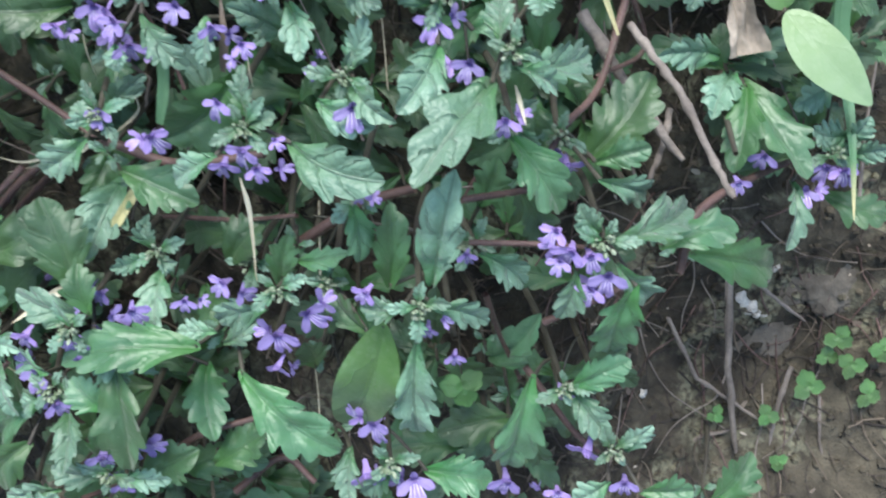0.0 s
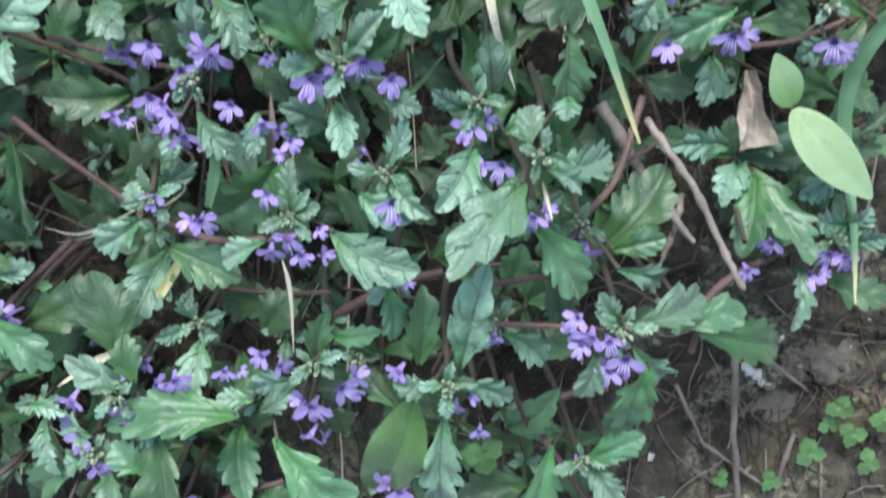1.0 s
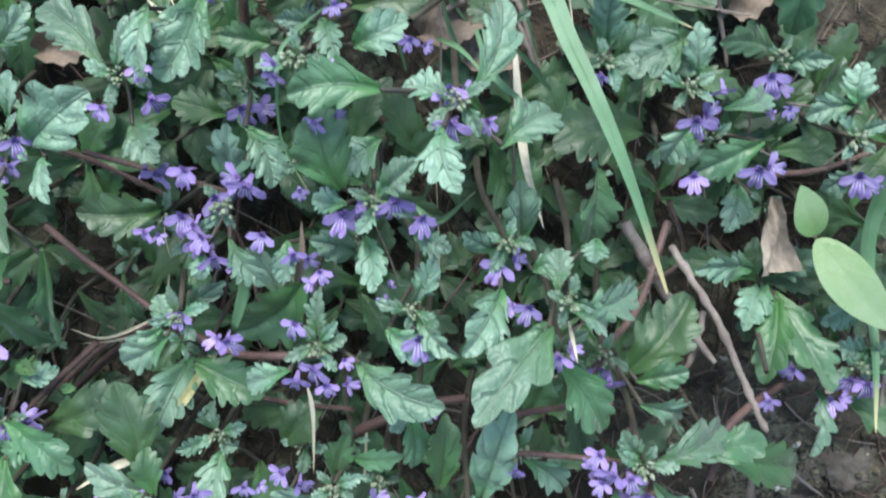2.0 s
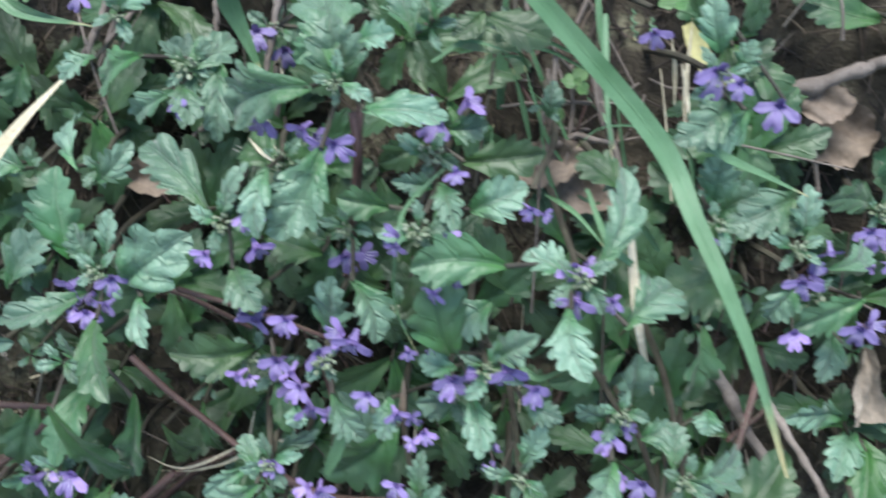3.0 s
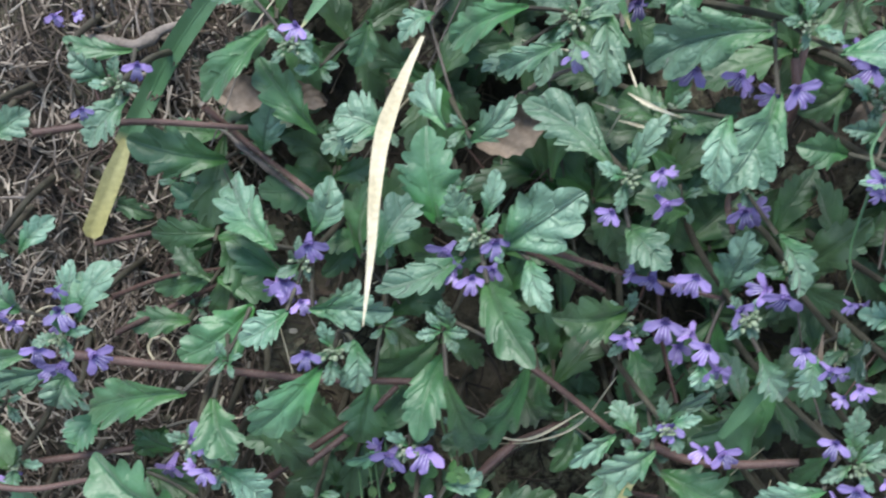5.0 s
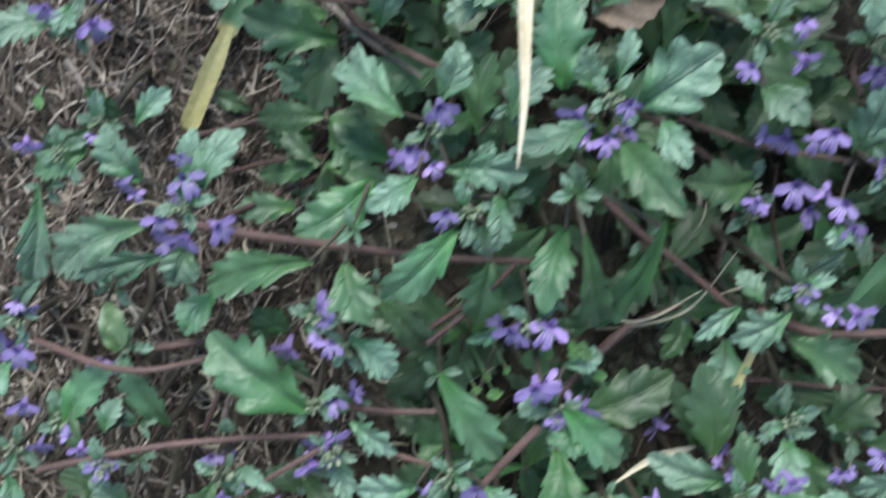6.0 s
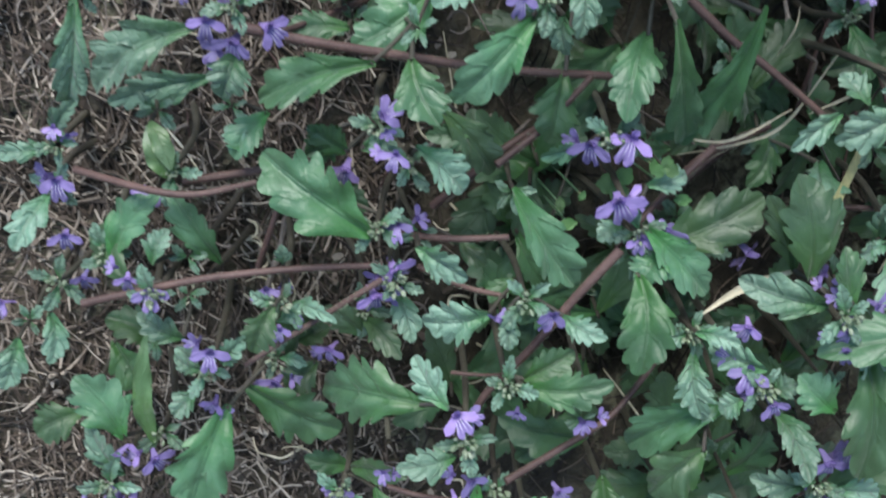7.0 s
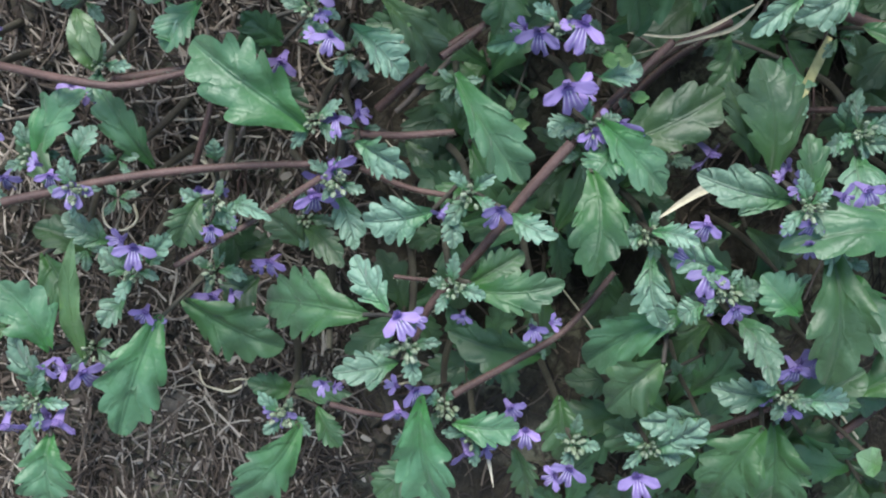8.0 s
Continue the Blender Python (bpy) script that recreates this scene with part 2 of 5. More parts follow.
def tube_mesh(name, points, radii, mat, sides=8):
    """A round, tapering tube along a smooth line through the points."""
    line, girth = [], []
    p = [points[0] * 2 - points[1], *points, points[-1] * 2 - points[-2]]
    steps = 6
    for i in range(1, len(p) - 2):
        for j in range(steps + (i == len(p) - 3)):
            t = j / steps
            a, b, c, d = p[i - 1], p[i], p[i + 1], p[i + 2]
            line.append(0.5 * (2 * b + (c - a) * t + (2 * a - 5 * b + 4 * c - d) * t * t + (3 * b - a - 3 * c + d) * t ** 3))
            girth.append(radii[i - 1] + (radii[i] - radii[i - 1]) * t)
    rows = []
    for i, q in enumerate(line):
        along = (line[min(i + 1, len(line) - 1)] - line[max(i - 1, 0)]).normalized()
        right = along.cross(OUT if abs(along.dot(OUT)) < 0.9 else UP).normalized()
        over = right.cross(along)
        r = girth[i]
        rows.append([q + (right * math.cos(a) + over * math.sin(a)) * r for a in (2 * math.pi * s / sides for s in range(sides + 1))])
    uv = [[(i / (len(rows) - 1), s / sides) for s in range(sides + 1)] for i in range(len(rows))]
    return sheet_mesh(name, rows, mat, uv)


def part(name, data, parent, label=""):
    ob = new(name, data)
    ob.parent = parent
    return tagged(ob, label)


def thing(name, place, label, category, group=""):
    ob = new(name)
    ob.empty_display_size = 0.005
    ob.location = place
    return tagged(ob, label, category, group)


# ---- leaves ----
LEAF_FORM = ((0.0, 0.16), (0.10, 0.40), (0.22, 0.68), (0.36, 0.90), (0.50, 0.99), (0.62, 1.0), (0.75, 0.85), (0.86, 0.60), (0.95, 0.33), (0.985, 0.19), (1.0, 0.02))
BRACT_FORM = ((0.0, 0.16), (0.08, 0.36), (0.20, 0.66), (0.34, 0.90), (0.48, 1.0), (0.62, 0.95), (0.75, 0.80), (0.86, 0.57), (0.95, 0.33), (0.985, 0.19), (1.0, 0.02))


def leaf_outline(kind, s, swell, teeth, depth):
    """Half width of a leaf at s, from its base at 0 to its tip at 1, as a share of its greatest half width, and how far
    s lies along its tooth. Teeth are blunt lobes that point forward, with narrow notches between them."""
    if kind == "p":
        return max(0.0, math.sin(math.pi * s ** 0.86)) ** 0.66 * (1 - 0.20 * s ** 4) + 0.03 * (1 - s), 0.0
    if kind == "s":
        body = max(0.0, math.sin(math.pi * s ** 0.9)) ** 0.75
        return body * (1 - 0.04 * abs(math.sin(9 * s))) + 0.05 * (1 - s), 0.0
    at = s ** swell
    body = 0.02
    form = BRACT_FORM if kind == "b" else LEAF_FORM
    for (x0, y0), (x1, y1) in zip(form, form[1:]):
        if x0 <= at <= x1:
            body = y0 + (y1 - y0) * (at - x0) / (x1 - x0)
    for (a, size), (b, _) in zip(teeth, teeth[1:]):
        if a <= s < b:
            way = (s - a) / (b - a)
            lobe = math.sin(1.5708 * way / 0.68) ** 0.75 if way < 0.68 else math.cos(1.5708 * (way - 0.68) / 0.32) ** 0.6
            return body * (1 - depth * (1 - size * lobe)), lobe
    return body * (1 - depth), 0.0


def leaf_teeth(rng, count, start):
    """Where the teeth of one edge begin, and their sizes; the last one is the blunt tip."""
    at, edge = start, []
    step = (0.87 - start) / count
    for _ in range(count):
        edge.append((at, rng.uniform(0.7, 1.25)))
        at += step * rng.uniform(0.65, 1.3)
    return edge + [(min(at, 0.91), 1.0), (1.12, 0.0)]


def leaf_mesh(kind, length, width, rng, fine=True):
    n, k = (60, 7) if fine else (34, 4)
    teeth = rng.uniform(3.0, 4.2)
    depth = rng.uniform(0.32, 0.48) if kind == "b" else rng.uniform(0.27, 0.42)
    shift = (rng.uniform(0, 1), rng.uniform(0, 1))
    edges = [leaf_teeth(rng, rng.choice((2, 3, 3, 4, 4)) if kind == "b" else rng.choice((3, 3, 4, 4)), rng.uniform(0.18, 0.28) if kind == "b" else rng.uniform(0.20, 0.32)) for _ in range(2)]
    belly = rng.uniform(0.82, 1.12) if kind == "b" else rng.uniform(0.85, 1.15)
    arch, sag, fold, twist = rng.uniform(0.04, 0.17), rng.uniform(0.0, 0.16), rng.uniform(-0.10, 0.42), rng.uniform(-0.45, 0.45)
    sway, wave, phase = rng.uniform(-0.09, 0.09), rng.uniform(0.02, 0.06), rng.uniform(0, 6.28)
    seed = Vector((rng.uniform(0, 90), 0, 0))
    if kind == "p":
        arch, sag, fold, twist, wave = 0.06, 0.03, 0.16, 0.05, 0.0
    swell = {"b": 0.15, "g": 0.10, "d": 0.08, "s": 0.012, "p": 0.0}[kind]
    rows, uvs, ways = [], [], []
    half = width / 2
    for i in range(n + 1):
        s = i / n
        row, uv, way = [], [], []
        for j in range(-k, k + 1):
            a, right = abs(j) / k, int(j > 0)
            out, lobe = leaf_outline(kind, s, belly, edges[right], depth)
            y = (j / k) * out * half
            r = abs(y) / half
            # teeth point forward
            x = s * length + 0.055 * length * a ** 3 * lobe * min(1.0, 4 * (1 - s))
            veins = teeth * s + shift[right] + 0.5 - 1.15 * r ** 1.2
            z = arch * length * 2 * s * (1 - s) - sag * length * s ** 3 + fold * abs(y) - 0.35 * max(fold, 0.12) * half * r * r
            z += wave * length * math.sin(phase + s * 15 + 1.3 * right) * r * r
            z += swell * half * abs(math.sin(math.pi * veins)) ** 0.8 * min(1.0, 3 * r) * min(1.0, (1 - s) * 6)
            z -= 0.10 * half * math.exp(-((r / 0.11) ** 2)) * (kind in "bgd")
            z += twist * y * s
            if kind in "bgd":
                z += (0.26 if kind == "b" else 0.17) * half * noise.noise(Vector((s * length, y, 0)) * 130 + seed) * min(1.0, 4 * r + 0.2)
            row.append(Vector((x, y + sway * length * 4 * s * (1 - s), z)))
            uv.append((veins, (j / k) * out))
            way.append((s, j / k))
        rows.append(row)
        uvs.append(uv)
        ways.append(way)
    me = sheet_mesh("leaf", rows, {"b": BRACT, "g": BASAL, "d": SHADED_LEAF, "s": SMOOTH, "p": PALE}[kind], uvs)
    flat = [c for way in ways for c in way]
    layer = me.uv_layers.new(name="Along")
    for loop in me.loops:
        layer.data[loop.index].uv = flat[loop.vertex_index]
    return me


def place_leaf(a, b, roll):
    """The pose of a leaf from its base a to its tip b, its face out from the bank, rolled by some degrees."""
    x = (b - a).normalized()
    face = (OUT * 0.86 + Vector((0, 0, 1)) * 0.35)
    y = face.cross(x).normalized()
    z = x.cross(y)
    m = Matrix((x, y, z)).transposed().to_4x4()
    m.translation = a
    return m @ pose(0, 0, 0, roll, 0, 0)


# ---- flowers ----
def petal_rows(length, width, start, end, notch, droop, lift, n=9, k=5):
    rows, uvs = [], []
    for i in range(n + 1):
        s = i / n
        w = width / 2 * (start + (end - start) * s ** 1.1) * (1 if s < 0.8 else math.sqrt(max(0.0, 1 - ((s - 0.8) / 0.24) ** 2)))
        row, uv = [], []
        for j in range(-k, k + 1):
            a = j / k
            x = length * s * (1 - notch * (1 - abs(a)) ** 2 * s ** 3) - 0.08 * length * a * a * s
            crease = 0.05 * noise.noise((6 * s, 3 * a, 40 * width + 9 * droop)) + 0.025 * math.cos(9 * a) * s
            row.append(Vector((x, a * w, lift * s - droop * s * s + 0.12 * w * a * a + crease * s)))
            uv.append((s, a))
        rows.append(row)
        uvs.append(uv)
    return rows, uvs


def turned(rows, m):
    return [[m @ p for p in row] for row in rows]


def merged(name, sheets, mat):
    """One mesh from several sheets of points with their UVs."""
    verts, faces, coords = [], [], []
    for rows, uvs in sheets:
        at, k = len(verts), len(rows[0])
        verts += [p for row in rows for p in row]
        coords += [c for row in uvs for c in row]
        faces += [(at + i * k + j, at + i * k + j + 1, at + (i + 1) * k + j + 1, at + (i + 1) * k + j) for i in range(len(rows) - 1) for j in range(k - 1)]
    me = bpy.data.meshes.new(name)
    me.from_pydata(verts, [], faces)
    layer = me.uv_layers.new(name="UVMap")
    for loop in me.loops:
        layer.data[loop.index].uv = coords[loop.vertex_index]
    me.materials.append(mat)
    me.polygons.foreach_set("use_smooth", [True] * len(faces))
    me.update()
    return me


def round_rows(points, radii, sides=8):
    """Rings round the x axis."""
    rows = [[Vector((x, r * math.cos(a), z + r * math.sin(a))) for a in (2 * math.pi * s / sides for s in range(sides + 1))] for (x, z), r in zip(points, radii)]
    uvs = [[(i / (len(rows) - 1), 0.0) for _ in range(sides + 1)] for i in range(len(rows))]
    return rows, uvs


FLOWERS = []
for _ in range(8):
    d = RNG.uniform(0.10, 0.42)
    spread = RNG.uniform(52, 74)
    # unit flower: 1 across its side lobes, opening at the origin, lip along +x, its face along +z
    lip = merged("lower_lip", [petal_rows(0.62, 0.50, 0.30, 1.0, 0.30, d, 0.10)], LIP)
    sides = []
    for sign in (-1, 1):
        rows, uvs = petal_rows(RNG.uniform(0.50, 0.60), 0.30, 0.45, 1.0, -0.05, RNG.uniform(0.0, 0.15), 0.12, 7, 3)
        sides.append((turned(rows, pose(0, 0, 0, 0, 0, sign * spread)), uvs))
    for sign in (-1, 1):
        rows, uvs = petal_rows(0.19, 0.18, 0.6, 1.0, -0.1, 0.0, 0.12, 5, 3)
        sides.append((turned(rows, pose(0, 0, 0.03, 0, -35, 180 + sign * 22)), uvs))
    tube = round_rows([(0.02, 0.03), (-0.01, -0.10), (-0.02, -0.25), (-0.03, -0.42)], [0.14, 0.11, 0.08, 0.07])
    FLOWERS.append((merged("flower", sides + [tube], PETAL), lip))


def flower(u, v, h, heading, size, parent):
    body, lip = RNG.choice(FLOWERS)
    across = Vector((math.cos(radians(heading)), 0, 0)) + UP * math.sin(radians(heading))
    face = (OUT + 0.25 * across + Vector((0, 0, 0.25))).normalized()
    x = (across - face * across.dot(face)).normalized()
    m = Matrix((x, face.cross(x), face)).transposed().to_4x4()
    m.translation = mm((u, v, h))
    m = m @ pose(0, 0, 0, RNG.gauss(0, 17), RNG.gauss(-4, 17), RNG.uniform(-20, 20)) @ Matrix.Scale(RNG.uniform(0.98, 1.16) * size / 1000, 4)
    ob = part("flower", body, parent, "violet two-lipped flower")
    ob.matrix_basis = Matrix.Translation(-parent.location) @ m
    part("lower_lip", lip, ob, "violet lip with white stripes")


def calyx_mesh(rng):
    """A crowd of small, pale, hairy buds round a shoot's end."""
    sheets = []
    for _ in range(rng.randint(14, 22)):
        a, r = rng.uniform(0, 6.28), rng.uniform(0.0008, 0.0034)
        lean = rng.uniform(5, 50)
        size = rng.uniform(0.0007, 0.0013)
        rows, uvs = round_rows([(0, 0), (size, 0), (2 * size, 0), (2.6 * size, 0)], [0.3 * size, 0.75 * size, 0.6 * size, 0.02 * size], 6)
        m = Matrix.Translation((r * math.cos(a), r * math.sin(a), rng.uniform(-0.002, 0.001))) @ pose(0, 0, 0, 0, -90 + lean, math.degrees(a))
        sheets.append((turned(rows, m), uvs))
        for _ in range(12):
            b = rng.uniform(0, 6.28)
            start = Vector((size * rng.uniform(0.4, 2.2), 0.6 * size * math.cos(b), 0.6 * size * math.sin(b)))
            away = Vector((rng.uniform(0.0003, 0.001), 0.0011 * math.cos(b), 0.0011 * math.sin(b)))
            w = Vector((0.00005, 0, 0.00005))
            sheets.append((turned([[start - w, start + w], [start + away, start + away + w * 0.2]], m), [[(0, 0), (0, 1)], [(1, 0), (1, 1)]]))
    return merged("bud_whorl", sheets, CALYX)


CALYXES = [calyx_mesh(RNG) for _ in range(6)]


SMALL = [leaf_mesh("b", 0.009, RNG.uniform(0.0040, 0.0054), RNG, fine=False) for _ in range(6)]


def bugle(centre, leaves, flowers, buds=True):
    """A shoot of bugle: its upright stem, its leaves (base, tip, width, kind), its flowers (place, heading, size) and the buds at its end; in mm on the bank."""
    top = mm(centre)
    u, v = centre[0] / 1000 + RNG.uniform(-0.012, 0.012), centre[1] / 1000 + RNG.uniform(0.004, 0.016)
    foot = bank(u, v, soil_height(u, v) - 0.004)
    label = "hairy bugle shoot with violet flowers and toothed green leaves" if flowers else "bugle shoot with toothed green leaves and no flowers"
    plant = thing("bugle_plant", foot, label, "plant", "bugle plants on the bank")
    back = Matrix.Translation(-foot)
    low = top - OUT * (0.003 if flowers else 0.009)
    mid = foot.lerp(low, 0.55) + Vector((RNG.uniform(-0.004, 0.004), 0, 0)) + UP * RNG.uniform(-0.002, 0.004)
    part("stem", tube_mesh("stem", [back @ foot, back @ mid, back @ low], [0.0013, 0.0011, 0.0008 if flowers else 0.0003], SHOOT), plant)
    for a0, a1, a2, b0, b1, b2, width, kind in leaves:
        a, b = mm((a0, a1, a2)), mm((b0, b1, b2))
        length = (b - a).length
        own = random.Random(a0 * 7919 + a1 * 613 + b0 * 104729 + b1 * 31 + width)
        ob = part("leaf", leaf_mesh(kind, length, 1.13 * width / 1000, own), plant)
        joint = foot.lerp(low, RNG.uniform(0.80, 0.97))
        if (a - joint).length > 0.003:
            bow = (a + joint) / 2 - OUT * 0.0015
            part("petiole", tube_mesh("petiole", [back @ joint, back @ bow, back @ (a + (b - a) * 0.04)], [0.0006, 0.0006, 0.0007], SHOOT, 6), plant)
        ob.matrix_basis = back @ place_leaf(a, b, max(-34, min(34, own.gauss(0, 16))))
    for u, v, h, heading, size in flowers:
        flower(u, v, h, heading, size, plant)
        # smaller, half-hidden flowers of the same whorl
        for _ in range(RNG.choice((0, 0, 1, 1))):
            turn = radians(heading + RNG.choice((-1, 1)) * RNG.uniform(40, 110))
            out = RNG.uniform(3.0, 5.5)
            flower(u + out * math.cos(turn), v + out * math.sin(turn), h - RNG.uniform(2.5, 5), math.degrees(turn), size * RNG.uniform(0.6, 0.85), plant)
    if buds and flowers and leaves:
        ob = part("bud_whorl", RNG.choice(CALYXES), plant, "pale hairy flower buds")
        turn = RNG.uniform(0, 6.28)
        x = Vector((math.cos(turn), 0, 0)) + UP * math.sin(turn)
        m = Matrix((x, OUT.cross(x), OUT)).transposed().to_4x4()
        m.translation = top
        ob.matrix_basis = back @ m @ Matrix.Scale(RNG.uniform(0.58, 0.84), 4)
        for i in range(4):
            a = turn + i * 1.57 + RNG.uniform(-0.3, 0.3)
            way = Vector((math.cos(a), 0, 0)) + UP * math.sin(a)
            size = RNG.uniform(0.6, 1.1)
            ob = part("bract", RNG.choice(SMALL), plant)
            ob.matrix_basis = back @ place_leaf(top - OUT * 0.0025 + way * 0.0006, top - OUT * 0.0005 + way * 0.01, RNG.uniform(-20, 20)) @ Matrix.Scale(size, 4)
    if not flowers:
        # young leaves at the end of a shoot that does not flower
        own = random.Random(centre[0] * 31 + centre[1])
        for i in range(4):
            a = i * 1.57 + own.uniform(0, 1)
            way = Vector((math.cos(a), 0, 0)) + UP * math.sin(a)
            ob = part("young_leaf", own.choice(SMALL), plant)
            ob.matrix_basis = back @ place_leaf(low + way * 0.0004, low + OUT * 0.002 + way * 0.008, own.uniform(-20, 20)) @ Matrix.Scale(own.uniform(0.5, 0.85), 4)
    return plant


def runner(width, points):
    """A creeping stem, width and points in mm."""
    p = [mm(q) for q in points]
    mid = p[len(p) // 2].copy()
    r = width / 2000
    ob = new("runner", tube_mesh("runner", [q - p[0] for q in p], [r * (1.05 - 0.25 * i / (len(p) - 1)) for i in range(len(p))], STEM))
    ob.location = p[0]
    hairs = []
    for a, b in zip(p, p[1:]):
        for _ in range(int((b - a).length / 0.00018)):
            at = a.lerp(b, RNG.random()) - p[0]
            way = (OUT * RNG.uniform(-0.2, 1.0) + UP * RNG.uniform(-1, 1) + Vector((RNG.uniform(-1, 1), 0, 0))).normalized()
            w = (b - a).normalized() * 0.00005
            at += way * r * 0.7
            hairs.append(([[at - w, at + w], [at + way * RNG.uniform(0.0006, 0.0014), at + way * 0.001 + w * 0.3]], [[(0, 0), (0, 1)], [(1, 0), (1, 1)]]))
    fuzz = part("fuzz", merged("fuzz", hairs, CALYX), ob, "short pale hairs")
    tagged(fuzz, kind="stuff")
    return tagged(ob, "hairy purple-brown creeping stem among the leaves", "plant stem", "creeping stems")


def blade(kind, width, points):
    """A grass blade from its base to its tip, width and points in mm."""
    p = [mm(q) for q in points]
    q = [p[0] * 2 - p[1], *p, p[-1] * 2 - p[-2]]
    line = []
    for i in range(1, len(q) - 2):
        for j in range(8 + (i == len(q) - 3)):
            t = j / 8
            a, b, c, d = q[i - 1], q[i], q[i + 1], q[i + 2]
            line.append(0.5 * (2 * b + (c - a) * t + (2 * a - 5 * b + 4 * c - d) * t * t + (3 * b - a - 3 * c + d) * t ** 3))
    rows, uvs = [], []
    tilt = RNG.uniform(-0.3, 0.3)
    blunt = kind in ("yellow", "band")
    for i, c in enumerate(line):
        s = i / (len(line) - 1)
        along = (line[min(i + 1, len(line) - 1)] - line[max(i - 1, 0)]).normalized()
        right = along.cross(OUT).normalized()
        over = right.cross(along)
        right = (right + over * (tilt + 0.25 * math.sin(3 * s))).normalized()
        narrow = 0.25 if kind == "straw" else 0.55
        w = width / 2000 * (narrow + (1 - narrow) * min(1.0, s / 0.35)) * (min(1.0, (1 - s) / 0.04 + 0.45) if blunt else min(1.0, (1 - s) / (0.90 if kind == "long" else 0.62) + 0.02) ** (0.62 if kind == "long" else 0.75))
        row, uv = [], []
        for j in range(-3, 4):
            e = j / 3
            row.append(c - p[0] + right * (e * w) + over * (0.28 * w * abs(e)))
            uv.append((s, (e + 1) / 2))
        rows.append(row)
        uvs.append(uv)
    mat = {"green": GRASS, "long": GRASS, "band": GRASS, "dead": LITTER, "straw": STRAW, "yellow": YELLOW}[kind]
    label = {"long": "long green tapering grass blade arching over the leaves", "dead": "dead brown folded grass blade", "band": "broad green grass blade, broken off short", "green": "long green arching grass blade over the leaves", "straw": "dry pale straw-coloured grass blade", "yellow": "yellowing withered grass blade"}[kind]
    ob = new("grass_blade", sheet_mesh("grass_blade", rows, mat, uvs))
    ob.location = p[0]
    if width > 3.5 and kind != "yellow":
        spine = [row[3] for row in rows[::4]]
        part("midrib", tube_mesh("midrib", spine, [width / 2000 * 0.07 * (1.1 - i / len(spine)) for i in range(len(spine))], mat, 6), ob, "raised midrib along the blade")
    return tagged(ob, label, "grass", "grass blades")


# ---- ground ----
def bank_sheet():
    """One sheet: level ground, the steep bank, level ground above, fine where it is seen."""
    us = [-60, -20, -6, -2, -0.9, -0.6] + [-0.50 + 0.006 * i for i in range(134)] + [0.36, 0.5, 0.9, 2, 6, 20, 60]
    vs = [-0.74 - 60, -0.74 - 15, -0.74 - 4, -0.74 - 1, -0.74, -0.5, -0.32] + [-0.26 + 0.006 * i for i in range(92)] + [0.34, 0.5, 0.75, 1.5, 5, 16, 60]
    rows = []
    for v in vs:
        row = []
        for u in us:
            if v < -0.74:
                p = bank(u, -0.74, 0) + Vector((0, v + 0.74, 0.02 * noise.noise((u, v, 1))))
            elif v > 0.75:
                p = bank(u, 0.75, 0) + Vector((0, v - 0.75, 0.05 * noise.noise((u, v, 1))))
            else:
                p = bank(u, v, soil_height(u, v))
            row.append(p)
        rows.append(row)
    me = sheet_mesh("ground", rows, SOIL, [[(u, v) for u in us] for v in vs])
    return tagged(new("ground", me), "steep bank of brown crumbly soil", "ground", kind="structure")


bank_sheet()


def litter(count, u0, u1, v0, v1, rng):
    """Dry needles and bits of straw that lie on the soil, as one mesh."""
    sheets = []
    for _ in range(count):
        u, v = rng.uniform(u0, u1), rng.uniform(v0, v1)
        if u > 0.06 and v < 0.01 and rng.random() < 0.6:
            continue
        length, w, a = rng.uniform(0.004, 0.021), rng.uniform(0.00016, 0.00046), rng.gauss(-1.4, 0.9)
        bow = rng.uniform(-0.5, 0.5)
        row = []
        lift = rng.uniform(0.0005, 0.007)
        for i in range(5):
            s = i / 4 - 0.5
            uu = u + length * (s * math.cos(a) - bow * s * s * math.sin(a))
            vv = v + length * (s * math.sin(a) + bow * s * s * math.cos(a))
            c = bank(uu, vv, soil_height(uu, vv) + lift * (0.4 + s * s * 2 * rng.random()))
            side = (UP * math.cos(a) - Vector((math.sin(a), 0, 0))) * w
            row.append([c - side, c + OUT * w, c + side])
        sheets.append((row, [[(i / 4, j / 2) for j in range(3)] for i in range(5)]))
    return sheets


def needle_material(name, a, b, c):
    m, nodes, links, shader = material(name)
    geo = nodes.new("ShaderNodeNewGeometry")
    ramp = nodes.new("ShaderNodeValToRGB")
    ramp.color_ramp.elements[0].color, ramp.color_ramp.elements[1].color = (*a, 1), (*c, 1)
    ramp.color_ramp.elements.new(0.66).color = (*b, 1)
    links.new(geo.outputs["Random Per Island"], ramp.inputs[0])
    links.new(ramp.outputs[0], shader.inputs["Base Color"])
    shader.inputs["Roughness"].default_value = 0.7
    return m


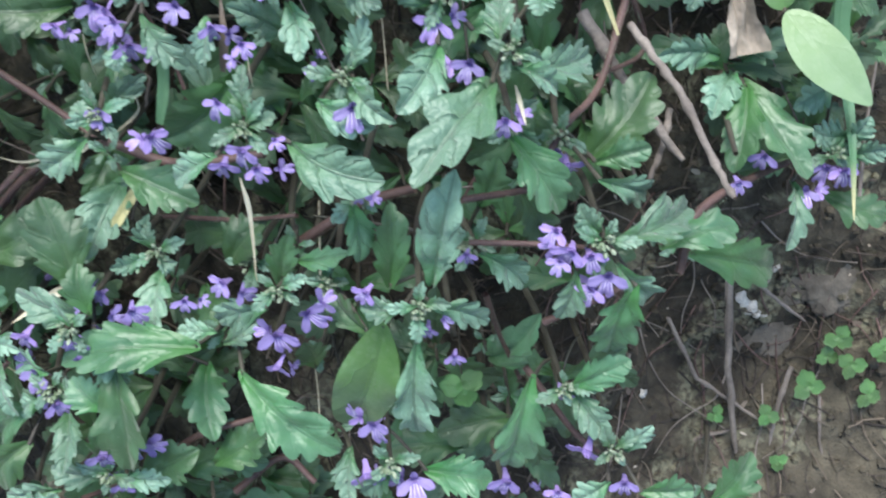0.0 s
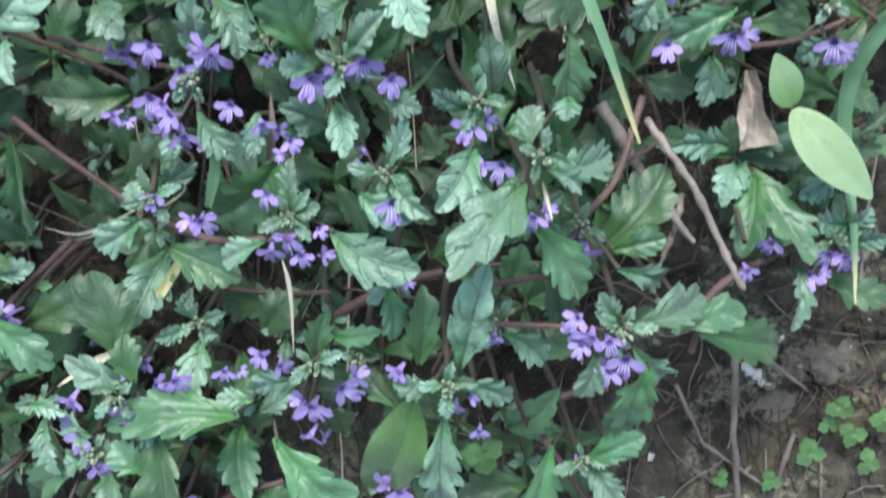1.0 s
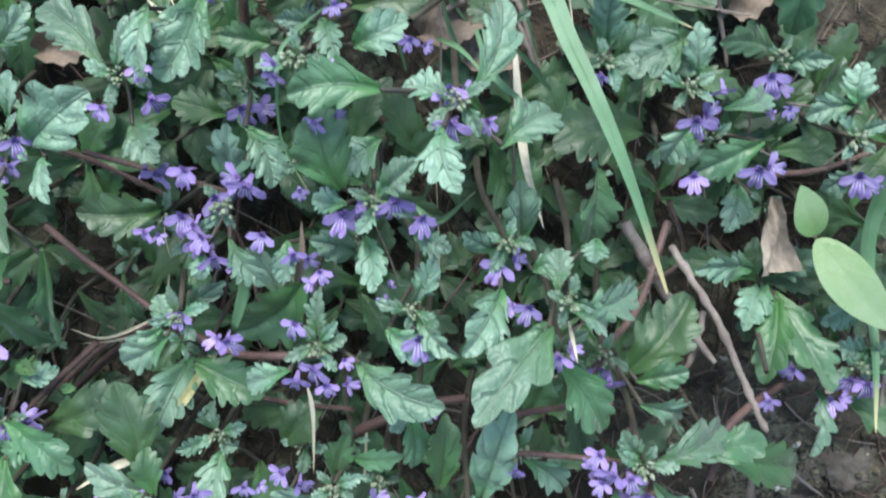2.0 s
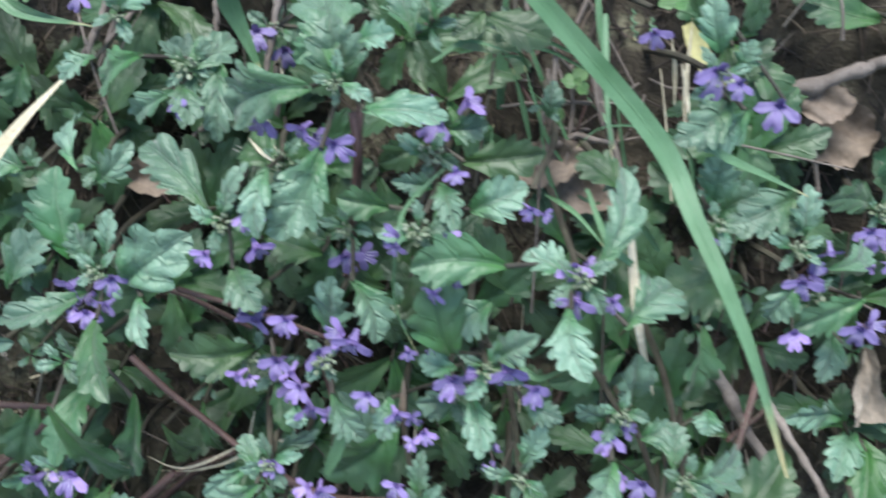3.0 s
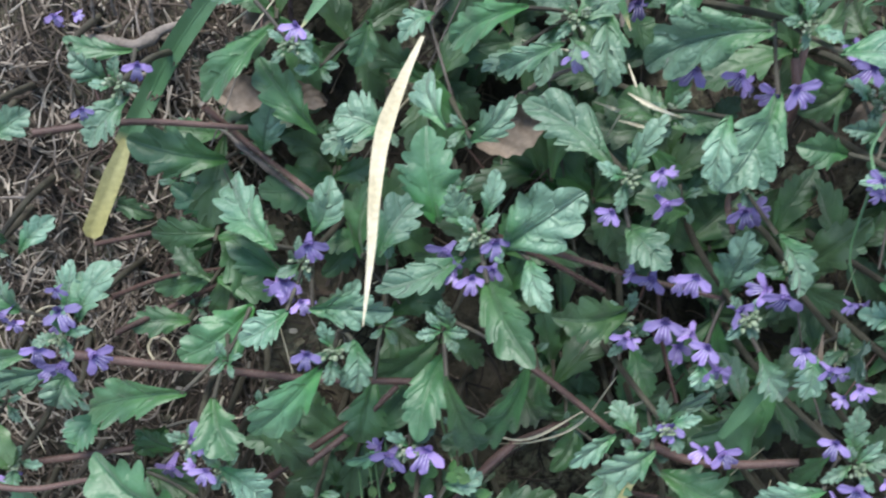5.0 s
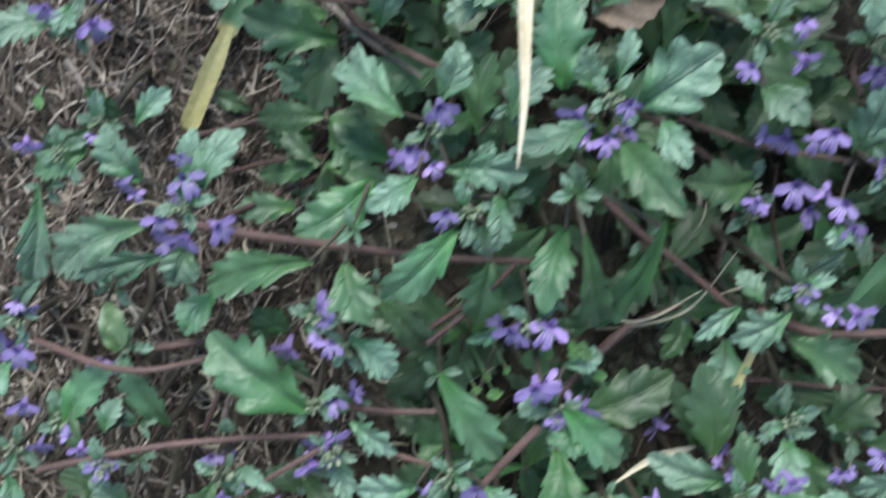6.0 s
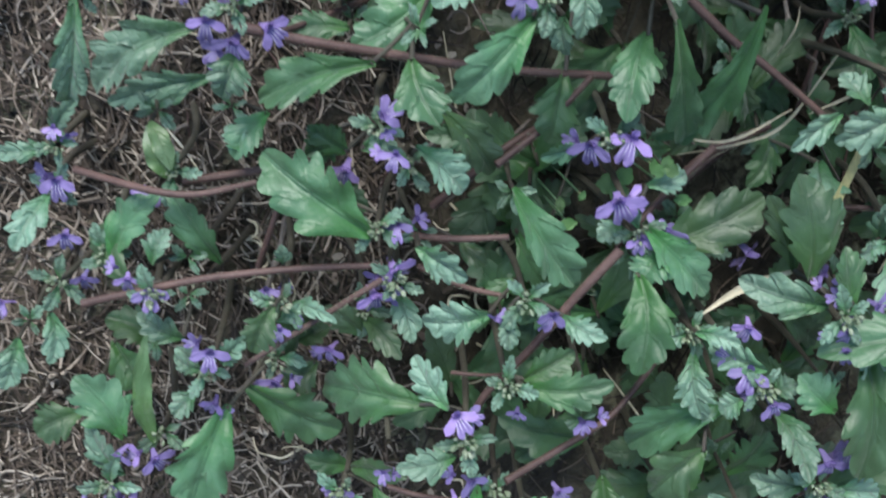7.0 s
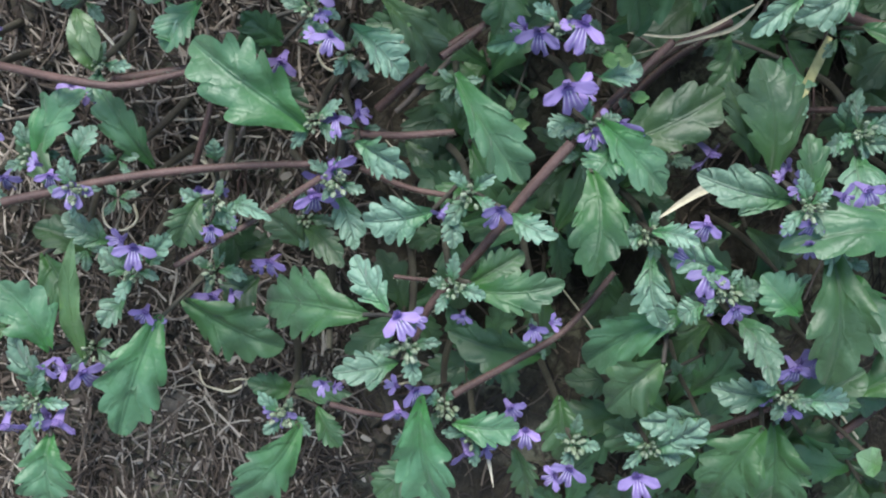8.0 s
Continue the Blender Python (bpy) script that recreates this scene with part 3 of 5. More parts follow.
NEEDLE = needle_material("dry_needles", (0.024, 0.017, 0.012), (0.112, 0.084, 0.062), (0.48, 0.42, 0.34))
# darker needle copy: the shade in gaps between plants is put into its colour
SHADED_NEEDLE = needle_material("shaded_needles", (0.018, 0.013, 0.010), (0.048, 0.035, 0.026), (0.16, 0.125, 0.090))
under_litter = new("damp_litter", merged("damp_litter", litter(7000, -0.24, 0.22, -0.16, 0.28, RNG), SHADED_NEEDLE))
tagged(under_litter, "fallen needles under the plants, darkened for shade", "leaf litter", kind="stuff")
needle_sheets = litter(12500, -0.42, -0.22, -0.18, 0.24, RNG)
for _ in range(1500):
    u, v = (RNG.uniform(-0.42, -0.19), RNG.uniform(-0.18, 0.13)) if RNG.random() < 0.95 else (RNG.uniform(0.05, 0.22), RNG.uniform(-0.16, 0.02))
    a, size = RNG.uniform(0, 6.28), RNG.uniform(0.0006, 0.0022)
    way, side = Vector((math.cos(a), 0, 0)) + UP * math.sin(a), UP * math.cos(a) - Vector((math.sin(a), 0, 0))
    c, tip = bank(u, v, soil_height(u, v) + RNG.uniform(0.0004, 0.003)), OUT * RNG.uniform(-0.5, 0.5)
    thin = RNG.uniform(0.3, 0.7)
    flake_rows = [[c + ((way + tip) * x + side * y * thin * (1 - 0.4 * x * x) + OUT * 0.15 * (x * y)) * size for y in (-1, 0, 1)] for x in (-1, 0, 1)]
    needle_sheets.append((flake_rows, [[(x, y) for y in range(3)] for x in range(3)]))
needles = new("needle_litter", merged("needle_litter", needle_sheets, NEEDLE))
tagged(needles, "brown fallen needles and straw bits scattered on soil", "leaf litter", kind="stuff")


def crumbs(count, rng):
    """Crumbs of soil on the bare parts of the bank, as one mesh."""
    bm = bmesh.new()
    bmesh.ops.create_icosphere(bm, subdivisions=1, radius=1.0)
    ball = [v.co.copy() for v in bm.verts]
    tris = [[v.index for v in f.verts] for f in bm.faces]
    bm.free()
    verts, faces = [], []
    for _ in range(count):
        if rng.random() < 0.65:
            u, v = rng.uniform(0.04, 0.24), rng.uniform(-0.16, 0.05)
        else:
            u, v = rng.uniform(-0.40, -0.20), rng.uniform(-0.17, 0.10)
        size = 0.0006 + 0.0028 * rng.random() ** 4
        c, at, seed = bank(u, v, soil_height(u, v) + 0.2 * size), len(verts), rng.uniform(0, 99)
        verts += [c + size * (1 + 0.5 * noise.noise(q * 1.3 + Vector((seed, 0, 0)))) * Vector((q.x, q.y, 0.75 * q.z)) for q in ball]
        faces += [[at + i for i in t] for t in tris]
    me = bpy.data.meshes.new("soil_crumbs")
    me.from_pydata(verts, [], faces)
    me.materials.append(SOIL)
    return tagged(new("soil_crumbs", me), "brown crumbs of loose soil", "soil", kind="stuff")


crumbs(2400, RNG)

# ---- the plants ----
# leaves of kind d carry shade in their colour
bugle((-6, 14, 89),
      [(-3, 19, 85, 2, 53, 102, 12, "b"), (-15, 12, 69, -14, 37, 74, 10, "d"), (-3, 13, 85, 13, 6, 81, 9, "b"), (-10, 13, 85, -22, 13, 84, 7, "b"), (-7, 3, 83, -7, -33, 72, 12, "b"), (-16, 6, 78, -32, -43, 57, 16, "s")],
      [(-20, 18, 86, -110, 8.1), (-4, 8, 87, -90, 6.1)])
bugle((-42, 21, 67),
      [(-42, 18, 62, -27, 24, 73, 6, "g")],
      [])
bugle((42, 30, 83),
      [(41, 32, 80, 35, 40, 82, 7, "b"), (35, 22, 81, 31, 7, 79, 8, "b"), (46, 23, 79, 62, 8, 66, 9, "b"), (44, 29, 80, 71, 34, 57, 11, "b"), (52, 17, 77, 49, -11, 68, 13, "g")],
      [(29, 34, 84, -110, 8.6), (33, 29, 85, -100, 10), (38, 27, 83, -80, 8.7), (43, 21, 82, -75, 10.9), (39, 17, 82, -100, 7.5), (30, 26, 85, -120, 6.7)])
bugle((16, 80, 94),
      [(12, 73, 90, -6, 55, 112, 14, "b"), (18, 76, 86, 30, 69, 80, 8, "b"), (13, 82, 91, 13, 92, 83, 8, "b"), (16, 75, 85, 41, 77, 62, 10, "b"), (24, 93, 76, 23, 87, 79, 7, "b")],
      [(6, 77, 89, -100, 8.6)])
bugle((-50, 60, 82),
      [(-50, 62, 78, -50, 75, 78, 6, "b"), (-49, 60, 79, -42, 63, 81, 6, "b"), (-39, 56, 80, -15, 49, 93, 13, "b"), (-57, 53, 81, -72, 44, 72, 8, "b")],
      [(-56, 66, 80, -110, 8.4), (-50, 55, 84, -90, 9.7), (-55, 51, 83, -120, 7.8), (-47, 50, 83, -70, 7.2), (-42, 57, 82, -60, 5.2)])
bugle((-24, 73, 86),
      [(-22, 71, 83, -13, 64, 94, 7, "b"), (-24, 73, 76, -19, 87, 81, 7, "b"), (-31, 67, 83, -17, 61, 86, 9, "b")],
      [(-22, 66, 87, -80, 9.4), (-31, 74, 82, 180, 4.4)])
bugle((-94, 59, 61),
      [(-94, 58, 53, -81, 69, 57, 8, "b"), (-97, 53, 61, -112, 43, 59, 10, "b")],
      [(-93, 60, 60, -90, 8.4), (-79, 54, 63, -60, 9.8)])
bugle((-86, 15, 48),
      [(-90, 13, 45, -98, 12, 53, 6, "b"), (-86, 13, 45, -79, 13, 50, 5, "b"), (-88, 14, 42, -88, 26, 47, 7, "b"), (-85, 9, 44, -86, -8, 58, 11, "b")],
      [(-75, 5, 60, -90, 6.8), (-90, 3, 62, -60, 9.7)])
bugle((-66, -9, 61),
      [(-66, -11, 55, -55, 0, 61, 7, "b"), (-67, -6, 58, -79, -6, 58, 7, "b"), (-60, -16, 63, -31, -40, 70, 15, "g"), (-70, -7, 66, -111, -8, 69, 15, "g")],
      [])
bugle((-46, 12, 72),
      [(-51, 3, 61, -68, -4, 56, 10, "b"), (-47, 8, 58, -43, 26, 66, 9, "d")],
      [(-57, 10, 65, -60, 7.4)])
bugle((-16, -45, 68),
      [(-16, -51, 63, -25, -58, 64, 10, "b"), (-6, -54, 56, 16, -59, 54, 13, "g")],
      [(-20, -29, 71, -75, 10.6), (-23, -49, 66, -90, 10.2), (-9, -52, 64, -90, 11.9)])
bugle((19, -60, 56),
      [],
      [(20, -58, 55, -90, 11.5), (36, -61, 57, -90, 8.2)])
bugle((-35, -48, 51),
      [(-28, -42, 62, -29, -60, 65, 9, "b")],
      [])
bugle((36, -22, 64),
      [(27, -20, 58, 22, -57, 53, 15, "g"), (37, -24, 60, 54, -11, 67, 9, "g"), (38, -24, 59, 50, -39, 62, 9, "b")],
      [(35, -25, 61, -90, 8.5)])
bugle((52, -44, 63),
      [(56, -46, 59, 63, -35, 62, 8, "b"), (52, -56, 59, 40, -63, 60, 9, "b"), (62, -62, 56, 79, -61, 57, 11, "g")],
      [(44, -44, 61, -100, 11.1), (56, -55, 61, -80, 9.6)])
bugle((93, 65, 9),
      [(96, 60, 14, 89, 37, 32, 12, "d"), (94, 63, 6, 84, 52, 22, 12, "b"), (96, 61, 9, 114, 33, 28, 13, "g"), (89, 68, 6, 67, 69, 17, 11, "b"), (96, 66, 6, 107, 76, 16, 11, "b")],
      [])
bugle((124, 39, 22),
      [(128, 43, 20, 133, 51, 23, 9, "b"), (112, 30, 18, 111, 11, 31, 11, "b"), (128, 22, 4, 150, 16, 12, 13, "d"), (128, 45, 19, 117, 46, 19, 10, "b"), (130, 38, 20, 140, 41, 25, 9, "b"), (124, 60, 15, 111, 53, 18, 11, "b")],
      [(122, 35, 20, -100, 10), (127, 34, 21, -80, 9.9), (116, 27, 21, -90, 9.2)])
bugle((32, 52, 58),
      [(41, 44, 72, 60, 36, 57, 9, "b"), (42, 45, 57, 57, 50, 60, 9, "g"), (41, 43, 46, 60, 68, 40, 17, "d")],
      [(31, 49, 58, -100, 8.6), (34, 45, 59, -60, 7.9)])
bugle((-60, 8, 38),
      [(-59, 14, 35, -87, 14, 22, 14, "d"), (-67, 8, 36, -55, 23, 39, 14, "d")],
      [(-63, 11, 61, -130, 8.9)])
bugle((-111, 128, 56),
      [(-111, 129, 53, -105, 145, 61, 7, "b"), (-109, 114, 50, -99, 105, 60, 11, "b"), (-115, 130, 53, -139, 146, 39, 13, "b")],
      [(-101, 122, 56, -60, 9.5), (-115, 119, 56, -110, 7.3), (-104, 131, 59, -90, 7.2)])
bugle((-55, 137, 89),
      [(-51, 147, 73, -46, 136, 81, 7, "b"), (-43, 140, 72, -29, 148, 73, 11, "b"), (-63, 140, 76, -76, 141, 79, 8, "d"), (-51, 140, 74, -47, 133, 77, 6, "b")],
      [(-60, 136, 89, -150, 6.3), (-60, 133, 89, -110, 5.7), (-48, 136, 87, -60, 5.7), (-50, 122, 88, -90, 6.4)])
bugle((-15, 129, 92),
      [(-18, 129, 89, -29, 133, 83, 8, "b"), (-18, 124, 99, -14, 111, 111, 10, "b"), (-4, 119, 95, 10, 127, 81, 11, "b"), (-11, 131, 89, -4, 156, 77, 10, "b"), (-33, 131, 92, -56, 129, 94, 12, "g")],
      [(-17, 132, 90, -90, 7.5), (-16, 124, 92, -90, 9.4), (-7, 125, 92, -80, 6.9)])
bugle((-79, 94, 68),
      [(-87, 78, 59, -87, 71, 61, 7, "b"), (-80, 95, 49, -79, 116, 62, 11, "b"), (-76, 87, 71, -66, 73, 71, 8, "b")],
      [(-86, 84, 61, -120, 9.5), (-83, 78, 61, -100, 8.2), (-66, 89, 75, -90, 7.7), (-91, 103, 59, -90, 9.5), (-81, 97, 67, -70, 8.6), (-71, 102, 71, -100, 10.5)])
bugle((-35, 101, 82),
      [(-25, 92, 79, -15, 90, 84, 7, "b"), (-33, 104, 80, -25, 114, 93, 9, "b"), (-43, 99, 77, -53, 100, 75, 7, "b"), (-35, 116, 71, -46, 108, 74, 12, "b"), (-39, 90, 72, -35, 77, 83, 8, "b"), (-44, 103, 79, -50, 126, 86, 15, "g")],
      [(-44, 97, 79, -100, 10.9), (-39, 99, 80, -75, 9.5), (-30, 102, 83, -80, 10), (-23, 98, 84, -70, 10)])
bugle((0, 92, 84),
      [(-3, 90, 79, -12, 95, 86, 6, "b"), (4, 92, 75, 2, 109, 84, 10, "b"), (7, 83, 75, 17, 87, 76, 8, "b"), (-1, 81, 85, -10, 68, 102, 11, "b")],
      [(-2, 86, 81, -90, 10)])
bugle((52, 131, 45),
      [(54, 120, 42, 48, 108, 39, 11, "b"), (52, 146, 38, 31, 136, 44, 13, "b"), (53, 142, 35, 48, 134, 38, 8, "b"), (55, 134, 38, 53, 149, 43, 9, "b")],
      [(55, 122, 43, -70, 10.6), (62, 131, 42, -90, 6.8)])
bugle((86, 140, 16),
      [(85, 140, 11, 63, 144, 33, 10, "g"), (86, 137, 14, 100, 140, 22, 8, "b")],
      [(83, 134, 17, -90, 11.4), (88, 125, 23, -90, 6.5)])
bugle((26, 138, 51),
      [(28, 141, 37, 27, 158, 46, 11, "b")],
      [(25, 134, 51, -90, 6.6)])
bugle((108, 117, 30),
      [(108, 127, 26, 108, 140, 26, 10, "b"), (110, 106, 24, 102, 99, 23, 9, "b"), (108, 127, 24, 94, 122, 23, 10, "b")],
      [(112, 105, 26, -80, 10.6)])
bugle((28, 103, 46),
      [(27, 107, 48, 27, 83, 46, 14, "g")],
      [])
bugle((-78, 170, 79),
      [(-79, 174, 78, -92, 198, 49, 16, "b"), (-75, 180, 72, -65, 183, 74, 8, "b"), (-81, 154, 74, -93, 129, 75, 14, "b"), (-85, 168, 75, -111, 157, 54, 16, "b"), (-71, 164, 81, -50, 164, 79, 10, "b"), (-76, 169, 71, -81, 186, 74, 14, "b")],
      [(-88, 157, 65, -90, 8.2), (-78, 155, 76, -60, 9.8)])
bugle((-57, 185, 64),
      [(-61, 182, 62, -68, 198, 57, 11, "b"), (-56, 187, 60, -53, 199, 59, 7, "b")],
      [])
bugle((-54, 153, 70),
      [(-46, 150, 55, -24, 154, 55, 11, "d"), (-51, 158, 50, -39, 160, 48, 8, "b"), (-53, 145, 70, -63, 146, 73, 6, "b"), (-56, 156, 54, -68, 148, 57, 9, "d"), (-56, 168, 62, -59, 177, 56, 5, "d")],
      [(-53, 161, 60, -120, 9.7), (-46, 166, 56, 0, 9.8), (-47, 150, 76, -80, 7.2)])
bugle((-126, 169, 40),
      [(-129, 162, 39, -147, 152, 26, 8, "b"), (-126, 168, 40, -116, 179, 28, 11, "b"), (-128, 164, 39, -122, 154, 50, 9, "b"), (-139, 159, 16, -150, 152, 19, 7, "b"), (-129, 169, 18, -133, 149, 22, 8, "b"), (-140, 171, 37, -161, 159, 15, 12, "g"), (-118, 172, 36, -117, 148, 39, 10, "b"), (-120, 163, 16, -138, 176, 18, 13, "b")],
      [(-127, 159, 44, -90, 7.1)])
bugle((-107, 181, 12),
      [(-102, 173, 8, -95, 181, 17, 7, "b"), (-87, 182, 21, -98, 172, 24, 10, "g")],
      [(-112, 180, 14, -90, 10.1), (-104, 175, 10, -70, 10.3)])
bugle((-154, 136, 39),
      [(-153, 133, 37, -142, 146, 41, 9, "b"), (-160, 136, 34, -168, 152, 18, 9, "b")],
      [])
bugle((-149, 108, 47),
      [(-148, 113, 44, -146, 127, 46, 6, "b"), (-135, 103, 49, -131, 93, 62, 9, "b"), (-153, 101, 42, -177, 93, 52, 10, "b"), (-147, 97, 53, -136, 82, 77, 12, "g"), (-152, 109, 40, -158, 121, 43, 9, "b"), (-142, 105, 45, -123, 122, 54, 19, "b")],
      [(-158, 103, 44, -120, 9.3), (-145, 107, 47, -90, 9.2), (-145, 100, 50, -90, 7.6), (-151, 97, 50, -90, 8.6)])
bugle((-198, 150, 24),
      [(-209, 159, 20, -200, 155, 20, 8, "b"), (-184, 165, 16, -188, 151, 17, 9, "g")],
      [])
bugle((-152, 182, 24),
      [(-154, 183, 21, -131, 195, 35, 9, "b"), (-164, 168, 7, -175, 160, 12, 8, "b")],
      [(-154, 192, 29, -90, 8), (-166, 186, 17, -90, 7.3)])
bugle((20, 178, 60),
      [(24, 172, 55, 9, 161, 64, 12, "b"), (19, 184, 57, 14, 199, 61, 9, "b"), (25, 180, 55, 27, 188, 58, 7, "b"), (30, 170, 50, 20, 158, 53, 10, "b")],
      [(18, 180, 60, -106, 12.5), (24, 177, 60, -90, 8.1), (37, 172, 55, -90, 11.1)])
bugle((-35, 188, 61),
      [(-42, 189, 58, -25, 185, 60, 11, "d"), (-43, 190, 53, -51, 183, 57, 7, "d")],
      [])
bugle((-205, 156, 36),
      [(-210, 161, 34, -232, 140, 30, 11, "g"), (-216, 168, 21, -232, 170, 24, 8, "b")],
      [(-203, 162, 34, -90, 8.1)])
bugle((-252, 143, 37),
      [(-256, 143, 30, -265, 150, 36, 8, "b"), (-249, 140, 35, -261, 126, 37, 11, "b"), (-251, 152, 18, -273, 154, 19, 6, "g")],
      [(-246, 149, 37, -80, 8.1), (-261, 136, 38, -90, 5.9)])
bugle((-178, 133, 33),
      [(-177, 134, 32, -192, 138, 31, 14, "b"), (-183, 135, 24, -196, 127, 27, 8, "b")],
      [])
bugle((-199, 96, 42),
      [(-202, 83, 44, -216, 74, 47, 10, "b"), (-195, 87, 55, -172, 86, 55, 11, "b"), (-197, 103, 34, -192, 120, 38, 10, "b"), (-207, 99, 37, -226, 117, 14, 13, "b")],
      [(-204, 90, 38, -90, 11.1), (-198, 87, 48, -80, 7.2), (-197, 103, 44, -80, 10.8)])
bugle((-188, 76, 59),
      [(-183, 72, 53, -182, 62, 53, 7, "b"), (-191, 71, 57, -210, 50, 60, 12, "g"), (-182, 82, 64, -181, 67, 66, 7, "b"), (-192, 82, 46, -182, 94, 48, 7, "b")],
      [(-195, 76, 60, -85, 8.3)])
bugle((-165, 39, 40),
      [(-171, 37, 35, -184, 33, 38, 7, "g")],
      [(-160, 40, 40, -90, 12.4), (-171, 38, 40, -110, 10.8)])
bugle((-267, 71, 44),
      [(-267, 59, 39, -271, 47, 40, 12, "b"), (-268, 77, 36, -266, 92, 37, 8, "b"), (-263, 75, 41, -252, 93, 38, 11, "b"), (-277, 65, 42, -308, 48, 37, 14, "b"), (-279, 77, 40, -289, 92, 43, 11, "b")],
      [(-283, 77, 43, -100, 8.7), (-274, 67, 42, -100, 9.5), (-267, 79, 43, -60, 10.1), (-268, 85, 42, -90, 5.8), (-267, 62, 42, -100, 11), (-258, 66, 43, -50, 10.3)])
bugle((-295, 130, 45),
      [(-285, 127, 40, -275, 135, 41, 9, "b"), (-297, 124, 41, -300, 116, 44, 8, "b")],
      [(-290, 133, 43, -73, 12.9)])
bugle((-229, 41, 46),
      [(-234, 33, 32, -224, 35, 34, 6, "b"), (-240, 39, 30, -249, 31, 33, 11, "d"), (-238, 32, 31, -248, 39, 36, 9, "d")],
      [(-238, 28, 34, -90, 10.2), (-228, 45, 50, 20, 8.8)])
bugle((-219, 67, 54),
      [(-221, 60, 55, -214, 45, 63, 12, "g"), (-215, 78, 26, -237, 61, 29, 16, "g"), (-230, 58, 49, -263, 47, 40, 12, "g")],
      [])
bugle((-98, 45, 53),
      [(-100, 52, 49, -106, 60, 43, 7, "b"), (-104, 49, 43, -117, 39, 46, 7, "b")],
      [])
bugle((-163, 25, 53),
      [],
      [(-165, 25, 52, -90, 12.8)])
bugle((-188, -3, 56),
      [(-193, -7, 52, -192, -17, 55, 6, "b"), (-197, -8, 51, -216, -12, 48, 12, "b"), (-177, -9, 47, -166, -13, 55, 7, "b"), (-188, -4, 31, -196, -10, 34, 7, "d")],
      [(-181, -6, 55, -90, 9.1), (-195, -8, 54, -110, 6.6)])
bugle((-203, -42, 62),
      [(-208, -33, 59, -218, -20, 53, 9, "b"), (-214, -40, 41, -247, -42, 23, 18, "g"), (-205, -46, 60, -221, -47, 67, 9, "b")],
      [(-206, -33, 62, -70, 10.5), (-201, -54, 59, -80, 8.8)])
bugle((-120, -27, 56),
      [(-117, -28, 54, -112, -24, 56, 7, "b"), (-120, -21, 55, -134, -18, 45, 9, "b"), (-116, -34, 54, -112, -45, 73, 9, "b")],
      [(-124, -22, 53, -110, 10.3), (-118, -30, 57, -90, 9.5)])
bugle((-139, -14, 47),
      [(-140, -14, 44, -147, -15, 48, 5, "b"), (-140, -12, 51, -128, -14, 54, 6, "b"), (-138, -19, 45, -135, -38, 52, 10, "b")],
      [(-126, -9, 53, -100, 8.6)])
bugle((-106, -1, 69),
      [(-105, -2, 54, -129, 4, 52, 11, "b"), (-101, -6, 66, -94, -22, 61, 9, "b"), (-102, 1, 62, -105, 16, 61, 9, "d"), (-113, 5, 47, -124, 27, 50, 9, "d"), (-110, 4, 52, -116, 33, 55, 17, "d")],
      [(-101, 5, 54, -110, 7.7), (-105, -5, 67, -90, 7.4), (-96, 1, 62, -20, 7.8), (-105, -10, 67, -90, 7), (-105, 2, 59, -150, 5.9)])
bugle((-103, -53, 62),
      [(-105, -55, 57, -122, -52, 59, 9, "b"), (-99, -55, 59, -85, -55, 61, 8, "b")],
      [(-95, -43, 59, -80, 11.2), (-103, -44, 64, -80, 10.1)])
bugle((-192, -27, 58),
      [(-187, -28, 49, -173, -19, 50, 9, "d"), (-188, -28, 54, -164, -24, 61, 10, "d")],
      [(-189, -34, 57, -90, 6)])
bugle((-225, 2, 41),
      [],
      [(-224, 1, 40, -60, 11)])
bugle((-156, 14, 45),
      [(-154, 26, 36, -142, 30, 35, 8, "b"), (-160, 15, 38, -167, 11, 40, 7, "b"), (-155, 16, 46, -135, -3, 45, 12, "g")],
      [(-149, 15, 42, -90, 11.7), (-156, 13, 44, -80, 8.6)])
bugle((-274, -27, 52),
      [(-270, -24, 52, -263, -15, 57, 6, "b"), (-278, -27, 47, -283, -21, 48, 7, "b"), (-279, -36, 43, -286, -44, 43, 7, "b")],
      [(-272, -18, 58, -90, 10.4), (-274, -40, 42, -130, 7.8)])
bugle((-289, -7, 48),
      [(-298, -9, 37, -314, 6, 20, 10, "d")],
      [(-290, -5, 47, -80, 10.7), (-297, -3, 43, -100, 7.4)])
bugle((-305, -67, 44),
      [(-301, -64, 41, -310, -47, 43, 9, "b"), (-307, -73, 39, -308, -87, 42, 6, "b"), (-302, -77, 41, -302, -98, 45, 15, "g")],
      [(-302, -56, 43, -110, 9.2), (-313, -73, 44, -90, 8.6), (-299, -72, 43, -90, 11.5)])
bugle((-284, -1, 36),
      [(-292, -1, 36, -288, 9, 34, 7, "b"), (-275, -4, 23, -287, 19, 34, 10, "g")],
      [])
bugle((-238, -74, 34),
      [(-236, -69, 25, -221, -63, 43, 8, "d"), (-236, -74, 14, -251, -70, 17, 8, "d"), (-228, -69, 37, -221, -80, 40, 7, "d"), (-233, -76, 34, -253, -100, 36, 14, "g")],
      [(-238, -73, 33, -80, 6.8)])
bugle((-183, -73, 48),
      [(-171, -81, 36, -167, -97, 39, 8, "d")],
      [(-174, -64, 46, -70, 8.7), (-169, -71, 46, -80, 8.7), (-185, -77, 47, -90, 10.2)])
bugle((-321, 30, 24),
      [(-324, 29, 20, -338, 28, 26, 6, "b"), (-322, 31, 20, -313, 43, 29, 6, "b")],
      [(-321, 35, 24, -90, 6.3)])
